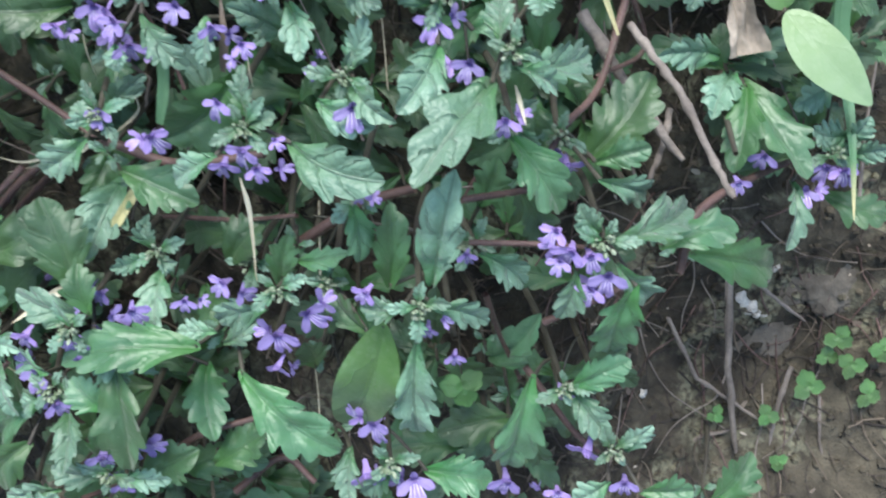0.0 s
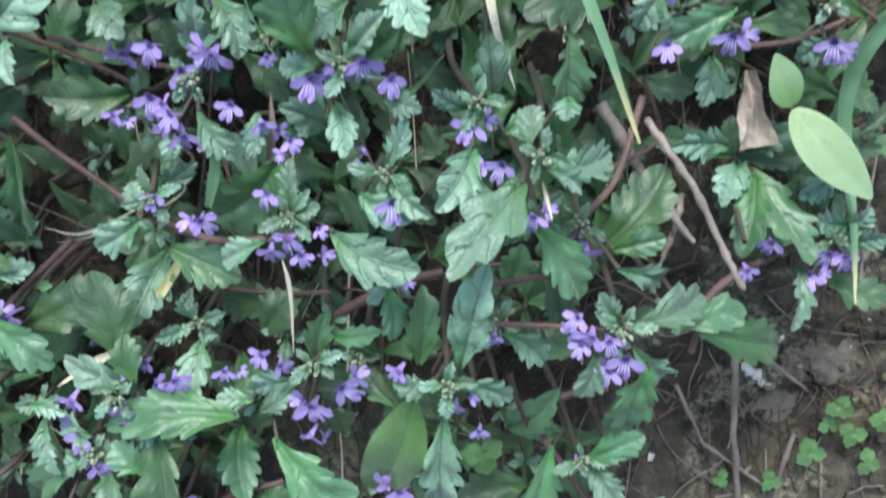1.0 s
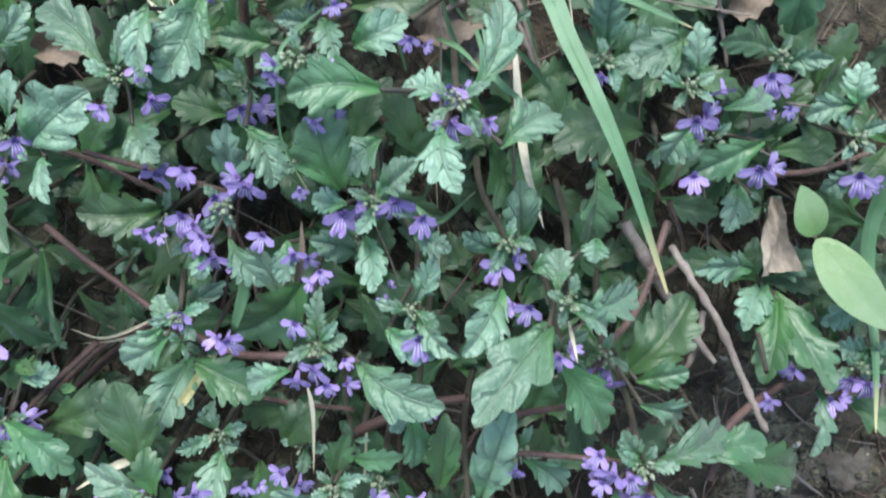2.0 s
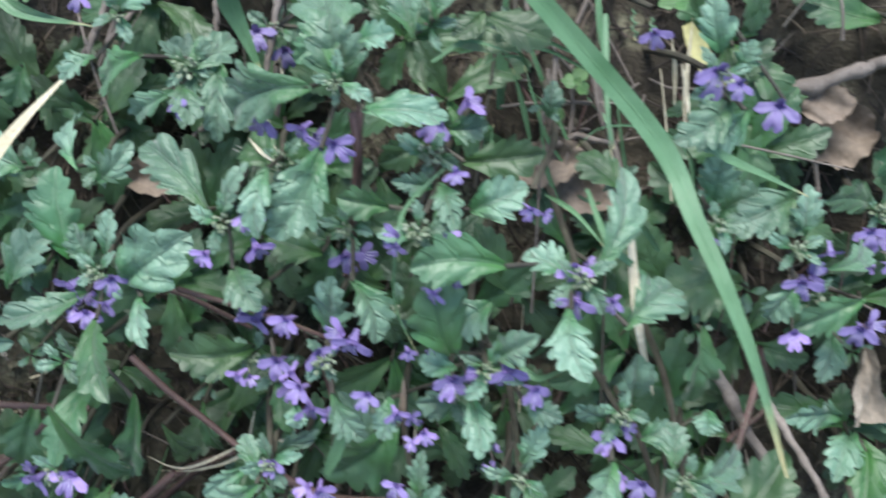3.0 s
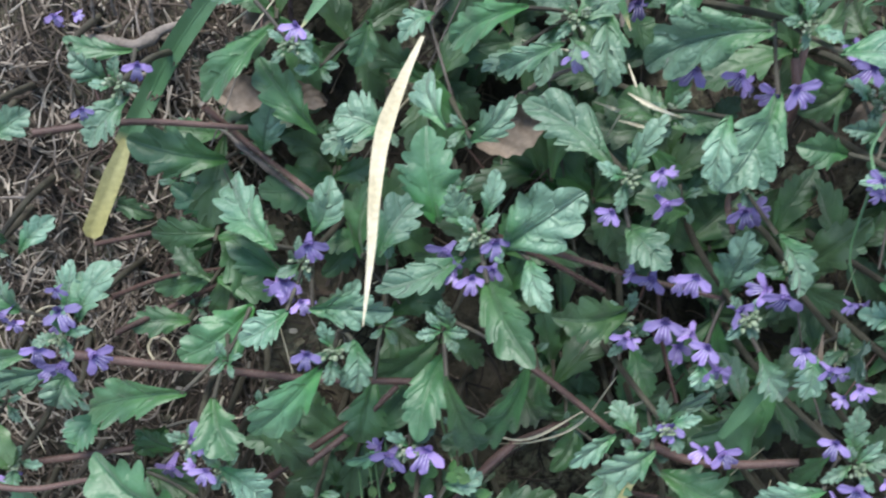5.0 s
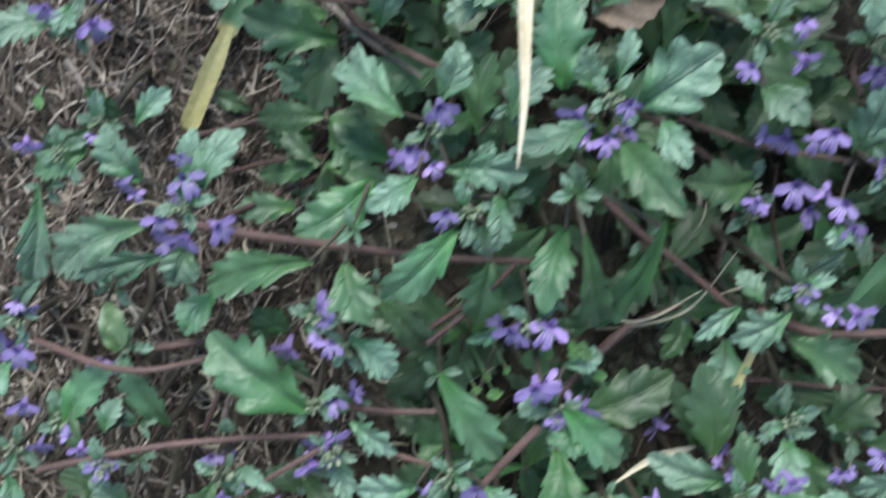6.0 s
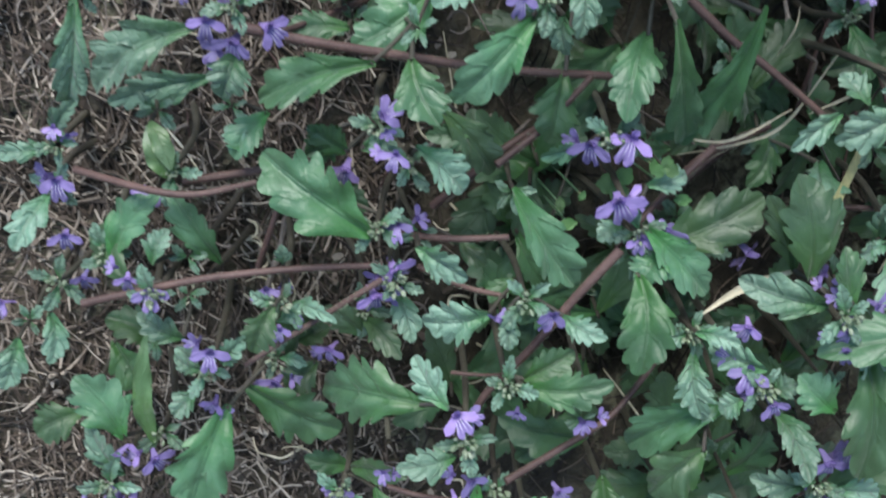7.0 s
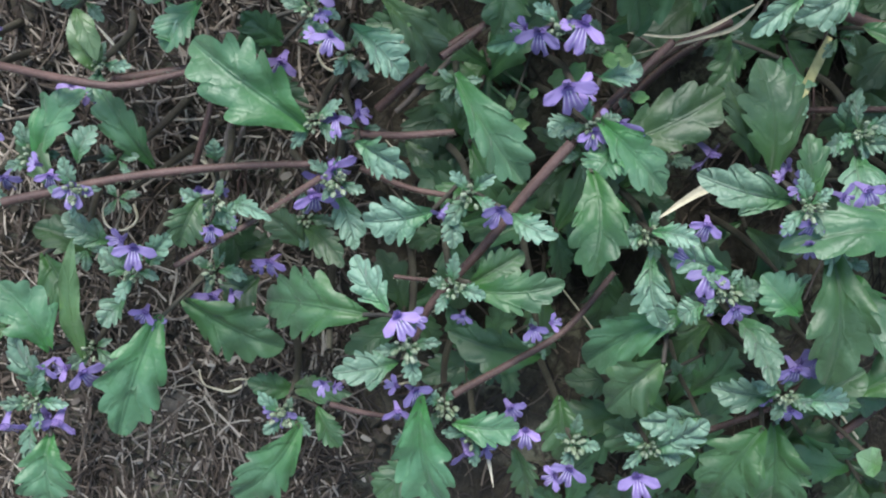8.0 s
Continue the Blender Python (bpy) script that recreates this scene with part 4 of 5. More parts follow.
bugle((-302, 83, 39),
      [(-295, 85, 36, -311, 77, 37, 8, "g")],
      [(-311, 86, 38, -90, 7.2)])
bugle((-318, -7, 38),
      [(-322, -16, 34, -321, -31, 38, 7, "b")],
      [(-334, -13, 36, -117, 8.2), (-311, -5, 37, -90, 7.6)])
bugle((-283, -11, 41),
      [(-283, -22, 38, -295, -14, 41, 8, "b")],
      [])
bugle((-25, 188, 51),
      [(-25, 187, 48, -51, 182, 51, 8, "s")],
      [])
bugle((-270, 152, 23),
      [],
      [(-266, 161, 42, -92, 6.1)])
bugle((-297, 117, 39),
      [(-300, 119, 39, -319, 113, 42, 11, "b")],
      [(-303, 123, 44, -90, 8.3), (-291, 120, 43, -90, 9.7)])
bugle((-22, 40, 76),
      [(-24, 39, 76, -22, 22, 75, 9, "g")],
      [(-21, 43, 82, -90, 6)])
bugle((-33, 12, 66),
      [(-21, -1, 70, -33, 11, 66, 9, "d")],
      [(-37, 8, 76, -50, 9.9)])
bugle((62, 22, 54),
      [(63, 19, 54, 87, 25, 49, 12, "g")],
      [])
bugle((77, 10, 31),
      [(78, 9, 31, 114, -2, 17, 15, "d")],
      [])
bugle((18, 58, 73),
      [(17, 56, 73, 32, 35, 72, 13, "g"), (25, 64, 61, 25, 54, 64, 8, "d")],
      [(15, 63, 87, -90, 7.6)])
bugle((-92, 39, 48),
      [(-92, 42, 52, -70, 33, 55, 14, "g")],
      [])
bugle((-49, -6, 64),
      [],
      [(-47, -2, 68, -80, 11.1), (-48, -13, 66, -90, 7.5)])
bugle((23, -47, 28),
      [(23, -51, 28, -1, -54, 35, 14, "d")],
      [])
bugle((14, -28, 24),
      [(15, -30, 24, 29, -3, 52, 12, "g")],
      [])
bugle((9, 22, 62),
      [(10, 32, 57, 15, 47, 61, 10, "d"), (10, 20, 62, 24, 9, 60, 10, "b")],
      [(6, 27, 82, -90, 5.4)])
bugle((-41, -25, 39),
      [(-41, -27, 39, -44, -17, 42, 11, "d")],
      [])
bugle((7, -63, 23),
      [(7, -65, 23, -18, -64, 28, 14, "d")],
      [])
bugle((90, 90, 13),
      [(77, 99, 16, 75, 83, 19, 11, "b")],
      [])
bugle((102, 45, 24),
      [],
      [(100, 40, 26, -90, 8.9)])
bugle((86, 44, 45),
      [],
      [(86, 37, 47, -60, 7.6)])
bugle((-99, -60, 49),
      [(-99, -62, 49, -78, -49, 53, 14, "d"), (-106, -64, 57, -119, -88, 55, 17, "d"), (-99, -67, 47, -96, -94, 47, 16, "d")],
      [(-100, -58, 58, -90, 8.1)])
bugle((-129, 3, 15),
      [(-129, 1, 15, -146, 13, 20, 13, "d")],
      [(-121, 7, 33, -95, 12.3)])
bugle((-89, -3, 30),
      [(-89, -5, 30, -76, -13, 30, 11, "d"), (-75, 1, 36, -67, -15, 39, 12, "d")],
      [])
bugle((-88, -66, 33),
      [(-88, -68, 33, -67, -59, 36, 13, "d"), (-72, -75, 57, -81, -70, 60, 7, "s")],
      [])
bugle((-77, -56, 34),
      [(-77, -58, 34, -60, -66, 36, 12, "d"), (-75, -59, 44, -57, -45, 47, 14, "d")],
      [])
bugle((23, 37, 51),
      [(23, 35, 51, 29, 18, 53, 10, "d")],
      [])
bugle((-77, 127, 47),
      [(-73, 117, 64, -64, 101, 67, 11, "b")],
      [(-77, 120, 49, -85, 10.5)])
bugle((-105, 84, 40),
      [(-104, 87, 40, -126, 87, 51, 13, "d")],
      [(-95, 87, 49, -110, 10.8), (-101, 100, 52, -90, 9.3), (-106, 82, 50, -110, 8.1)])
bugle((64, 114, 29),
      [(80, 115, 29, 59, 104, 32, 12, "g"), (64, 125, 38, 84, 131, 12, 8, "b")],
      [(58, 104, 35, -90, 10.3), (78, 107, 34, -90, 10.3)])
bugle((-150, 36, 26),
      [(-144, 35, 23, -155, 35, 26, 6, "d")],
      [])
bugle((52, 108, 14),
      [(43, 116, 28, 16, 114, 46, 19, "d")],
      [])
bugle((0, 147, 45),
      [(0, 145, 45, -13, 154, 40, 11, "d")],
      [])
bugle((-60, 104, 46),
      [(-60, 102, 46, -48, 121, 62, 11, "d")],
      [(-56, 102, 75, -90, 5.5)])
bugle((-86, 117, 29),
      [(-86, 115, 29, -103, 119, 31, 11, "d"), (-101, 107, 35, -106, 99, 38, 10, "d")],
      [])
bugle((-98, 144, 40),
      [(-98, 142, 40, -111, 149, 31, 11, "d"), (-94, 148, 78, -96, 130, 81, 8, "b")],
      [(-99, 158, 61, -110, 9.7)])
bugle((-155, 117, 37),
      [(-161, 109, 37, -166, 136, 40, 16, "g")],
      [])
bugle((-175, 104, 44),
      [(-183, 93, 21, -181, 118, 24, 13, "d"), (-177, 100, 44, -166, 117, 38, 12, "b")],
      [])
bugle((-189, 193, 21),
      [(-189, 191, 21, -176, 186, 18, 13, "d")],
      [])
bugle((-203, 187, 23),
      [],
      [(-203, 181, 25, -108, 6.5)])
bugle((-123, 199, 30),
      [],
      [(-123, 193, 32, -71, 6.3)])
bugle((0, 194, 62),
      [],
      [(0, 188, 64, -66, 8)])
bugle((-23, 165, 47),
      [(-23, 163, 47, -22, 173, 50, 7, "b")],
      [])
bugle((31, 139, 31),
      [(31, 137, 31, 44, 145, 33, 13, "b")],
      [])
bugle((-219, 124, 4),
      [(-215, 123, 11, -210, 141, 22, 10, "b"), (-227, 119, 4, -256, 125, 14, 15, "g")],
      [])
bugle((-245, 110, 4),
      [(-227, 98, -4, -247, 108, -1, 11, "g")],
      [])
bugle((-158, 81, 59),
      [(-156, 68, 32, -163, 47, 48, 12, "g"), (-157, 72, 63, -142, 37, 32, 10, "g"), (-155, 80, 47, -159, 90, 50, 6, "b"), (-134, 76, 58, -151, 35, 26, 10, "g")],
      [])
bugle((-175, 76, 43),
      [(-177, 57, 26, -180, 36, 30, 13, "d")],
      [])
bugle((-125, 61, 18),
      [(-125, 59, 18, -119, 40, 17, 6, "d"), (-132, 59, 39, -122, 45, 28, 6, "d")],
      [])
bugle((-113, 37, 19),
      [(-109, 39, 8, -117, 23, 17, 10, "d"), (-100, 33, 24, -108, 14, 45, 14, "b")],
      [])
bugle((-99, 74, 29),
      [(-99, 72, 29, -93, 58, 35, 8, "d")],
      [(-91, 80, 49, -70, 9.6)])
bugle((-229, 13, 43),
      [(-249, 20, 23, -232, 15, 26, 10, "d"), (-230, 11, 43, -261, 32, 42, 18, "g")],
      [(-223, 14, 41, -90, 8.5)])
bugle((-272, 42, 27),
      [(-260, 42, 28, -270, 29, 30, 10, "g"), (-277, 50, 15, -308, 40, 18, 10, "b"), (-267, 30, 29, -272, 38, 27, 7, "b")],
      [])
bugle((-293, 91, 30),
      [(-284, 91, 28, -275, 102, 24, 7, "b"), (-296, 90, 30, -312, 82, 32, 8, "b"), (-298, 102, 28, -289, 93, 25, 7, "d")],
      [(-293, 89, 39, -90, 4.3)])
bugle((-212, 47, 37),
      [(-212, 45, 37, -196, 27, 31, 10, "d"), (-202, 40, 33, -216, 38, 36, 7, "d")],
      [])
bugle((-140, 14, 31),
      [(-149, 8, 43, -156, 1, 47, 12, "g")],
      [])
bugle((-223, -3, 41),
      [(-224, -8, 30, -218, -23, 35, 8, "b")],
      [(-229, -7, 40, -100, 11.1)])
bugle((-192, -64, 49),
      [(-190, -68, 49, -171, -69, 49, 9, "g"), (-199, -56, 59, -193, -90, 56, 15, "g")],
      [(-205, -60, 59, -100, 6.8)])
bugle((-94, -16, 61),
      [(-77, -27, 34, -72, -43, 54, 14, "g"), (-98, -10, 61, -96, -47, 70, 15, "d")],
      [(-95, -5, 62, -90, 7.6)])
bugle((-100, -27, 60),
      [(-101, -31, 60, -112, -21, 58, 11, "g")],
      [])
bugle((-129, -35, 54),
      [(-125, -34, 48, -152, -57, 32, 13, "g"), (-125, -31, 53, -131, -35, 52, 7, "b"), (-132, -49, 48, -147, -63, 51, 16, "d")],
      [])
bugle((-135, -73, 52),
      [(-131, -80, 36, -145, -72, 39, 13, "d"), (-135, -74, 52, -122, -62, 58, 12, "b")],
      [(-137, -83, 49, -80, 11.7)])
bugle((-156, 6, 46),
      [(-156, 3, 46, -157, -22, 58, 14, "d"), (-149, 7, 31, -119, 24, 35, 16, "d")],
      [])
bugle((-192, 24, 50),
      [(-193, 27, 50, -173, -1, 45, 12, "g")],
      [])
bugle((-220, 31, 44),
      [(-219, 38, 54, -205, 26, 51, 10, "b")],
      [(-224, 35, 50, -90, 7.4)])
bugle((-217, 10, 42),
      [(-205, 7, 30, -197, 1, 33, 6, "d"), (-218, 8, 42, -204, 1, 49, 10, "b")],
      [])
bugle((-169, -31, 52),
      [],
      [(-170, -38, 54, -90, 6.8)])
bugle((-233, -17, 25),
      [(-233, -19, 25, -222, -27, 37, 8, "d"), (-233, -26, 23, -244, -16, 26, 10, "d")],
      [(-243, -30, 23, -90, 9)])
bugle((-259, -34, 24),
      [(-258, -30, 12, -244, -28, 10, 10, "d"), (-247, -36, 19, -256, -44, 22, 11, "d"), (-268, -41, 27, -239, -56, 28, 16, "d"), (-271, -42, 39, -282, -76, 44, 16, "g")],
      [(-259, -40, 26, -90, 10.5)])
bugle((-255, -9, 45),
      [(-259, -17, 28, -252, -37, 10, 13, "d"), (-253, -12, 36, -241, -11, 51, 5, "b"), (-257, -16, 39, -250, -10, 42, 5, "b"), (-255, -5, 58, -260, -17, 61, 9, "d"), (-255, 1, 39, -255, 7, 42, 5, "b")],
      [(-260, -7, 37, -90, 8.7), (-255, -15, 47, -90, 6.8)])
bugle((-292, -55, 33),
      [(-294, -58, 33, -294, -21, 38, 5, "s"), (-301, -53, 40, -313, -33, 42, 14, "g")],
      [(-292, -58, 42, -70, 10)])
bugle((-287, 25, 32),
      [(-287, 23, 32, -292, 38, 33, 7, "s")],
      [(-295, 19, 28, -90, 7.2)])
bugle((-200, -77, 44),
      [(-199, -81, 44, -211, -93, 45, 11, "d")],
      [])
bugle((-224, -48, 51),
      [],
      [(-225, -55, 53, -90, 6.9)])
bugle((-163, -53, 29),
      [(-163, -55, 29, -190, -47, 38, 13, "d"), (-173, -52, 24, -184, -63, 30, 12, "d")],
      [])
bugle((-119, -64, 31),
      [(-119, -66, 31, -109, -49, 38, 13, "d"), (-122, -63, 53, -139, -64, 56, 9, "b")],
      [])
bugle((-155, -76, 45),
      [(-158, -66, 33, -156, -85, 37, 13, "d")],
      [(-156, -82, 47, -90, 8.8)])
bugle((-310, 72, 36),
      [(-309, 73, 36, -318, 38, 25, 9, "b")],
      [])
bugle((-292, 41, 32),
      [(-292, 39, 32, -286, 26, 36, 5, "s")],
      [])
bugle((-324, 16, 20),
      [(-324, 16, 20, -331, 2, 34, 9, "b")],
      [(-322, 20, 22, -90, 12.1)])
bugle((-331, -22, 35),
      [(-331, -24, 35, -335, -39, 39, 8, "b")],
      [])
bugle((-307, -1, 29),
      [(-305, -2, 29, -291, 18, 32, 11, "g")],
      [(-316, 7, 35, -90, 8.6)])
bugle((-294, -27, 36),
      [(-294, -31, 19, -310, -22, 22, 11, "d"), (-309, -30, 20, -300, -45, 23, 11, "d")],
      [])
bugle((-316, -48, 29),
      [(-316, -50, 29, -330, -56, 32, 12, "d")],
      [])
bugle((-43, 82, 54),
      [(-43, 80, 53, -52, 89, 79, 9, "b"), (-60, 86, 68, -62, 74, 71, 8, "b")],
      [(-58, 84, 74, -90, 7.1), (-50, 80, 76, -60, 7.1)])
bugle((-208, 83, 2),
      [(-208, 81, 1, -228, 93, 4, 11, "g")],
      [])
bugle((-239, 67, 5),
      [(-239, 65, 4, -259, 63, 7, 9, "g"), (-234, 88, -12, -251, 86, -9, 10, "d")],
      [])
bugle((-194, 119, 3),
      [(-194, 117, 2, -207, 129, 18, 12, "d"), (-193, 117, 16, -181, 123, 19, 7, "d"), (-197, 131, 24, -215, 152, 25, 11, "g")],
      [])
bugle((-69, 54, 38),
      [(-69, 52, 37, -83, 48, 32, 11, "d"), (-59, 68, 44, -80, 48, 47, 19, "d"), (-67, 57, 42, -77, 77, 45, 7, "b")],
      [])
bugle((-276, 101, -21),
      [(-276, 99, -22, -258, 94, -20, 7, "d")],
      [])
bugle((109, -117, -21),
      [(109, -119, -22, 125, -95, -22, 16, "d")],
      [])
bugle((92, 179, 24),
      [(92, 177, 23, 93, 146, 1, 14, "g")],
      [])
bugle((3, 1, 81),
      [],
      [(3, -3, 80, -90, 6.4)])
bugle((-28, 147, 79),
      [],
      [(-28, 143, 78, -90, 5.9)])
runner(3.4, [(-45, 16, 44), (-23, 33, 57), (-8, 39, 62)])
runner(1.8, [(7, 26, 70), (29, 25, 69), (43, 23, 67)])
runner(2.1, [(5, 38, 70), (23, 39, 64), (35, 40, 63)])
runner(2.9, [(71, 9, 47), (76, 28, 46), (106, 32, 14), (126, 38, 12)])
runner(1.8, [(-91, 18, 19), (-64, 21, 33), (-43, 27, 48)])
runner(2.4, [(30, -5, 53), (43, 2, 55), (56, 7, 51)])
runner(2.2, [(26, -25, 42), (41, -45, 46), (50, -53, 47)])
runner(2.6, [(-98, -64, 42), (-80, -49, 44), (-61, -43, 43)])
runner(1.9, [(12, 8, 63), (17, -11, 46), (25, -33, 34)])
runner(2.7, [(-72, -78, 31), (-55, -64, 32), (-44, -73, 33)])
runner(2.4, [(55, 86, 20), (46, 63, 35), (34, 55, 54), (27, 44, 60)])
runner(2.9, [(-147, 17, 23), (-133, 32, 19), (-114, 42, 19)])
runner(2.4, [(-75, 162, 65), (-73, 147, 62), (-77, 123, 37), (-77, 112, 43)])
runner(2.2, [(86, 102, 15), (104, 104, 12), (119, 111, 15)])
runner(1.9, [(57, 91, 10), (65, 70, 4), (46, 64, 26)])
runner(2.3, [(-279, 127, 27), (-252, 131, 19), (-219, 130, 10)])
runner(2.4, [(-233, 136, 13), (-218, 122, 4), (-195, 112, 28)])
runner(1.7, [(-258, 78, 25), (-246, 80, 6), (-229, 81, -5)])
runner(2, [(-261, 62, 12), (-247, 68, 2), (-232, 74, -10)])
runner(1.8, [(-276, 84, -16), (-257, 90, -10), (-238, 96, -6)])
runner(1.8, [(-128, 103, 39), (-102, 96, 35), (-78, 94, 49)])
runner(2.6, [(-286, 20, 21), (-264, 24, 20), (-245, 28, 18)])
runner(2.7, [(-144, 15, 15), (-131, 28, 13), (-117, 39, 14)])
runner(2.6, [(-213, 14, 17), (-194, 32, 22), (-181, 40, 17)])
runner(2, [(-73, 165, 65), (-74, 142, 60), (-76, 121, 36)])
runner(2.3, [(-316, 23, 23), (-293, 21, 37), (-279, 20, 38), (-262, 24, 38)])
runner(1.9, [(-227, -2, 41), (-246, -15, 41), (-264, -25, 50)])
runner(2.3, [(-132, 36, 25), (-146, 22, 28), (-160, 7, 33)])
runner(2.3, [(-223, 9, 32), (-208, 9, 36), (-192, 11, 40)])
runner(1.2, [(-207, -27, 47), (-199, -28, 46), (-191, -29, 43)])
runner(1.8, [(-224, -67, 40), (-215, -68, 43), (-204, -70, 42)])
runner(1.9, [(-264, -4, 24), (-259, 10, 30), (-256, 21, 31)])
runner(1.9, [(-120, -73, 43), (-107, -66, 46), (-99, -61, 48)])
runner(1.9, [(-217, -1, 30), (-204, -5, 36), (-192, -6, 41)])
runner(2.3, [(-196, 30, 33), (-183, 40, 28), (-170, 55, 28)])
runner(2, [(-144, 107, 40), (-135, 102, 35), (-127, 98, 30), (-108, 88, 25)])
runner(2.5, [(-145, 77, 30), (-133, 67, 31), (-121, 59, 32), (-102, 45, 33)])
runner(3.2, [(-100, 48, 40), (-82, 42, 43), (-69, 43, 47), (-51, 46, 50)])
runner(3, [(-268, 66, 42), (-247, 62, 37), (-223, 59, 32), (-194, 56, 28), (-161, 55, 23)])
runner(2.5, [(-310, -11, 42), (-293, -7, 41), (-274, -3, 40), (-249, 0, 39), (-227, 1, 37)])
runner(2.8, [(-162, 10, 47), (-173, -4, 46), (-184, -20, 44), (-196, -35, 42), (-201, -47, 40)])
runner(2.3, [(-190, -59, 50), (-175, -53, 43), (-158, -44, 37), (-144, -29, 30)])
blade("green", 2.5, [(10, 164, 59), (25, 157, 53), (36, 153, 53), (49, 148, 53)])
blade("green", 4.8, [(-184, 183, 29), (-194, 173, 31), (-202, 161, 34)])
blade("green", 6.2, [(-120, 196, 38), (-116, 184, 25), (-108, 167, 22)])
blade("green", 2.4, [(-195, 187, 15), (-182, 180, 12), (-161, 177, 13)])
blade("green", 2.3, [(-11, 192, 50), (-10, 175, 57), (-7, 155, 64)])
blade("straw", 2.7, [(-1, 146, 59), (3, 115, 74), (10, 94, 72)])
blade("green", 1.1, [(-49, 151, 67), (-58, 142, 77), (-60, 135, 84), (-60, 116, 79), (-53, 101, 76)])
blade("green", 2.1, [(-11, 145, 52), (-6, 134, 67), (3, 127, 68), (10, 122, 66)])
blade("green", 1.8, [(11, 129, 51), (3, 138, 64), (-4, 143, 72)])
blade("green", 2.3, [(-26, 94, 52), (-19, 91, 57), (-9, 103, 71)])
blade("straw", 1.4, [(-55, 43, 66), (-53, 33, 66), (-53, 12, 63)])
blade("band", 3.9, [(-78, 56, 57), (-74, 68, 63), (-72, 78, 69)])
blade("green", 8.6, [(140, 128, 24), (133, 117, 24), (125, 105, 22), (122, 93, 18), (123, 78, 15), (127, 57, 17), (128, 41, 24), (129, 20, 30)])
blade("straw", 1.4, [(18, 70, 78), (19, 66, 83), (20, 62, 88)])
blade("straw", 3.1, [(-111, 5, 44), (-124, -3, 38), (-136, -11, 40)])
blade("straw", 1.2, [(-108, 47, 19), (-128, 38, 25), (-144, 38, 19)])
blade("straw", 0.9, [(-295, 36, 9), (-287, 29, 15), (-281, 23, 21)])
blade("straw", 1.1, [(-179, -81, 39), (-178, -85, 41), (-177, -90, 44)])
blade("straw", 1.5, [(-104, 64, 35), (-111, 43, 22), (-125, 37, 24), (-141, 32, 17)])
blade("straw", 1.6, [(-115, 145, 28), (-105, 142, 33), (-98, 141, 39)])
blade("straw", 1.3, [(-109, 149, 33), (-103, 146, 41), (-96, 144, 49)])
blade("green", 1.5, [(-56, 176, 56), (-47, 182, 54), (-35, 180, 56)])
blade("green", 1.5, [(-22, 142, 48), (-15, 140, 62), (-7, 133, 75)])
blade("green", 1.4, [(-23, 100, 67), (-18, 113, 86), (-9, 121, 84)])
blade("long", 6.6, [(-45, 206, 76), (-36, 198, 78), (1, 163, 75), (12, 144, 82), (21, 127, 90), (29, 110, 94), (40, 84, 94)])
blade("straw", 4.4, [(-168, 161, 25), (-173, 149, 42), (-177, 136, 57), (-178, 122, 68), (-178, 108, 75), (-179, 91, 80)])
blade("band", 7.1, [(-227, 176, 0), (-236, 167, -5), (-249, 149, -10), (-260, 129, -14), (-266, 118, -16)])
blade("yellow", 6.6, [(-264, 121, -14), (-271, 104, -16), (-278, 86, -17)])
blade("yellow", 5.9, [(19, 192, 12), (24, 184, 12), (32, 173, 12)])
blade("yellow", 3.2, [(-90, 39, 29), (-95, 30, 33), (-101, 20, 38)])
blade("green", 3.8, [(-35, 161, 0), (-36, 182, 7), (-37, 203, 15)])
blade("green", 1.7, [(-11, 150, 5), (-25, 176, 10), (-33, 194, 15)])
blade("straw", 1.4, [(20, 167, 5), (18, 179, 7), (15, 189, 10)])
blade("green", 2.1, [(-9, 204, 5), (-6, 187, 7), (-2, 173, 10)])
blade("green", 1.8, [(-25, 153, 10), (-29, 165, 15), (-33, 175, 20)])
blade("green", 1.6, [(-14, 134, 10), (-20, 147, 15), (-24, 166, 20)])
blade("straw", 1.7, [(23, 159, 10), (21, 176, 12), (20, 194, 15)])
blade("straw", 1.4, [(20, 180, 8), (22, 171, 11), (24, 160, 14)])
blade("green", 1.2, [(-27, 174, 10), (-32, 180, 17), (-42, 180, 20), (-53, 177, 20)])
blade("green", 1.2, [(-27, 174, 10), (-31, 178, 17), (-37, 178, 20), (-44, 174, 20)])
blade("green", 1.4, [(31, 141, 0), (27, 150, 8), (20, 157, 11), (7, 163, 10)])
blade("green", 1.3, [(30, 134, 0), (28, 144, 8), (25, 153, 10)])
blade("green", 1.4, [(-10, 142, 0), (-19, 153, 6), (-25, 166, 9), (-29, 176, 10)])
blade("green", 1.3, [(-7, 167, 0), (-1, 160, 8), (2, 152, 10)])
blade("green", 1, [(-70, 182, 0), (-67, 189, 9), (-65, 196, 10)])
blade("green", 1.2, [(11, 134, 0), (4, 154, 10), (-1, 173, 15)])
blade("green", 1, [(26, 155, 5), (10, 160, 14), (-4, 159, 17), (-11, 152, 15)])
blade("green", 1.2, [(-10, 176, 10), (-23, 181, 18), (-34, 181, 21), (-43, 178, 20)])
blade("green", 1.2, [(-12, 180, 10), (-26, 184, 20), (-39, 184, 20)])
blade("green", 1.4, [(-33, 129, 0), (-37, 145, 8), (-37, 157, 10)])
blade("dead", 2.6, [(-60, 70, 55), (-57, 80, 64), (-57, 91, 65)])
blade("straw", 1, [(-103, 46, 20), (-93, 54, 28), (-93, 60, 30)])
blade("straw", 0.7, [(-111, 62, 10), (-110, 70, 18), (-110, 77, 20)])
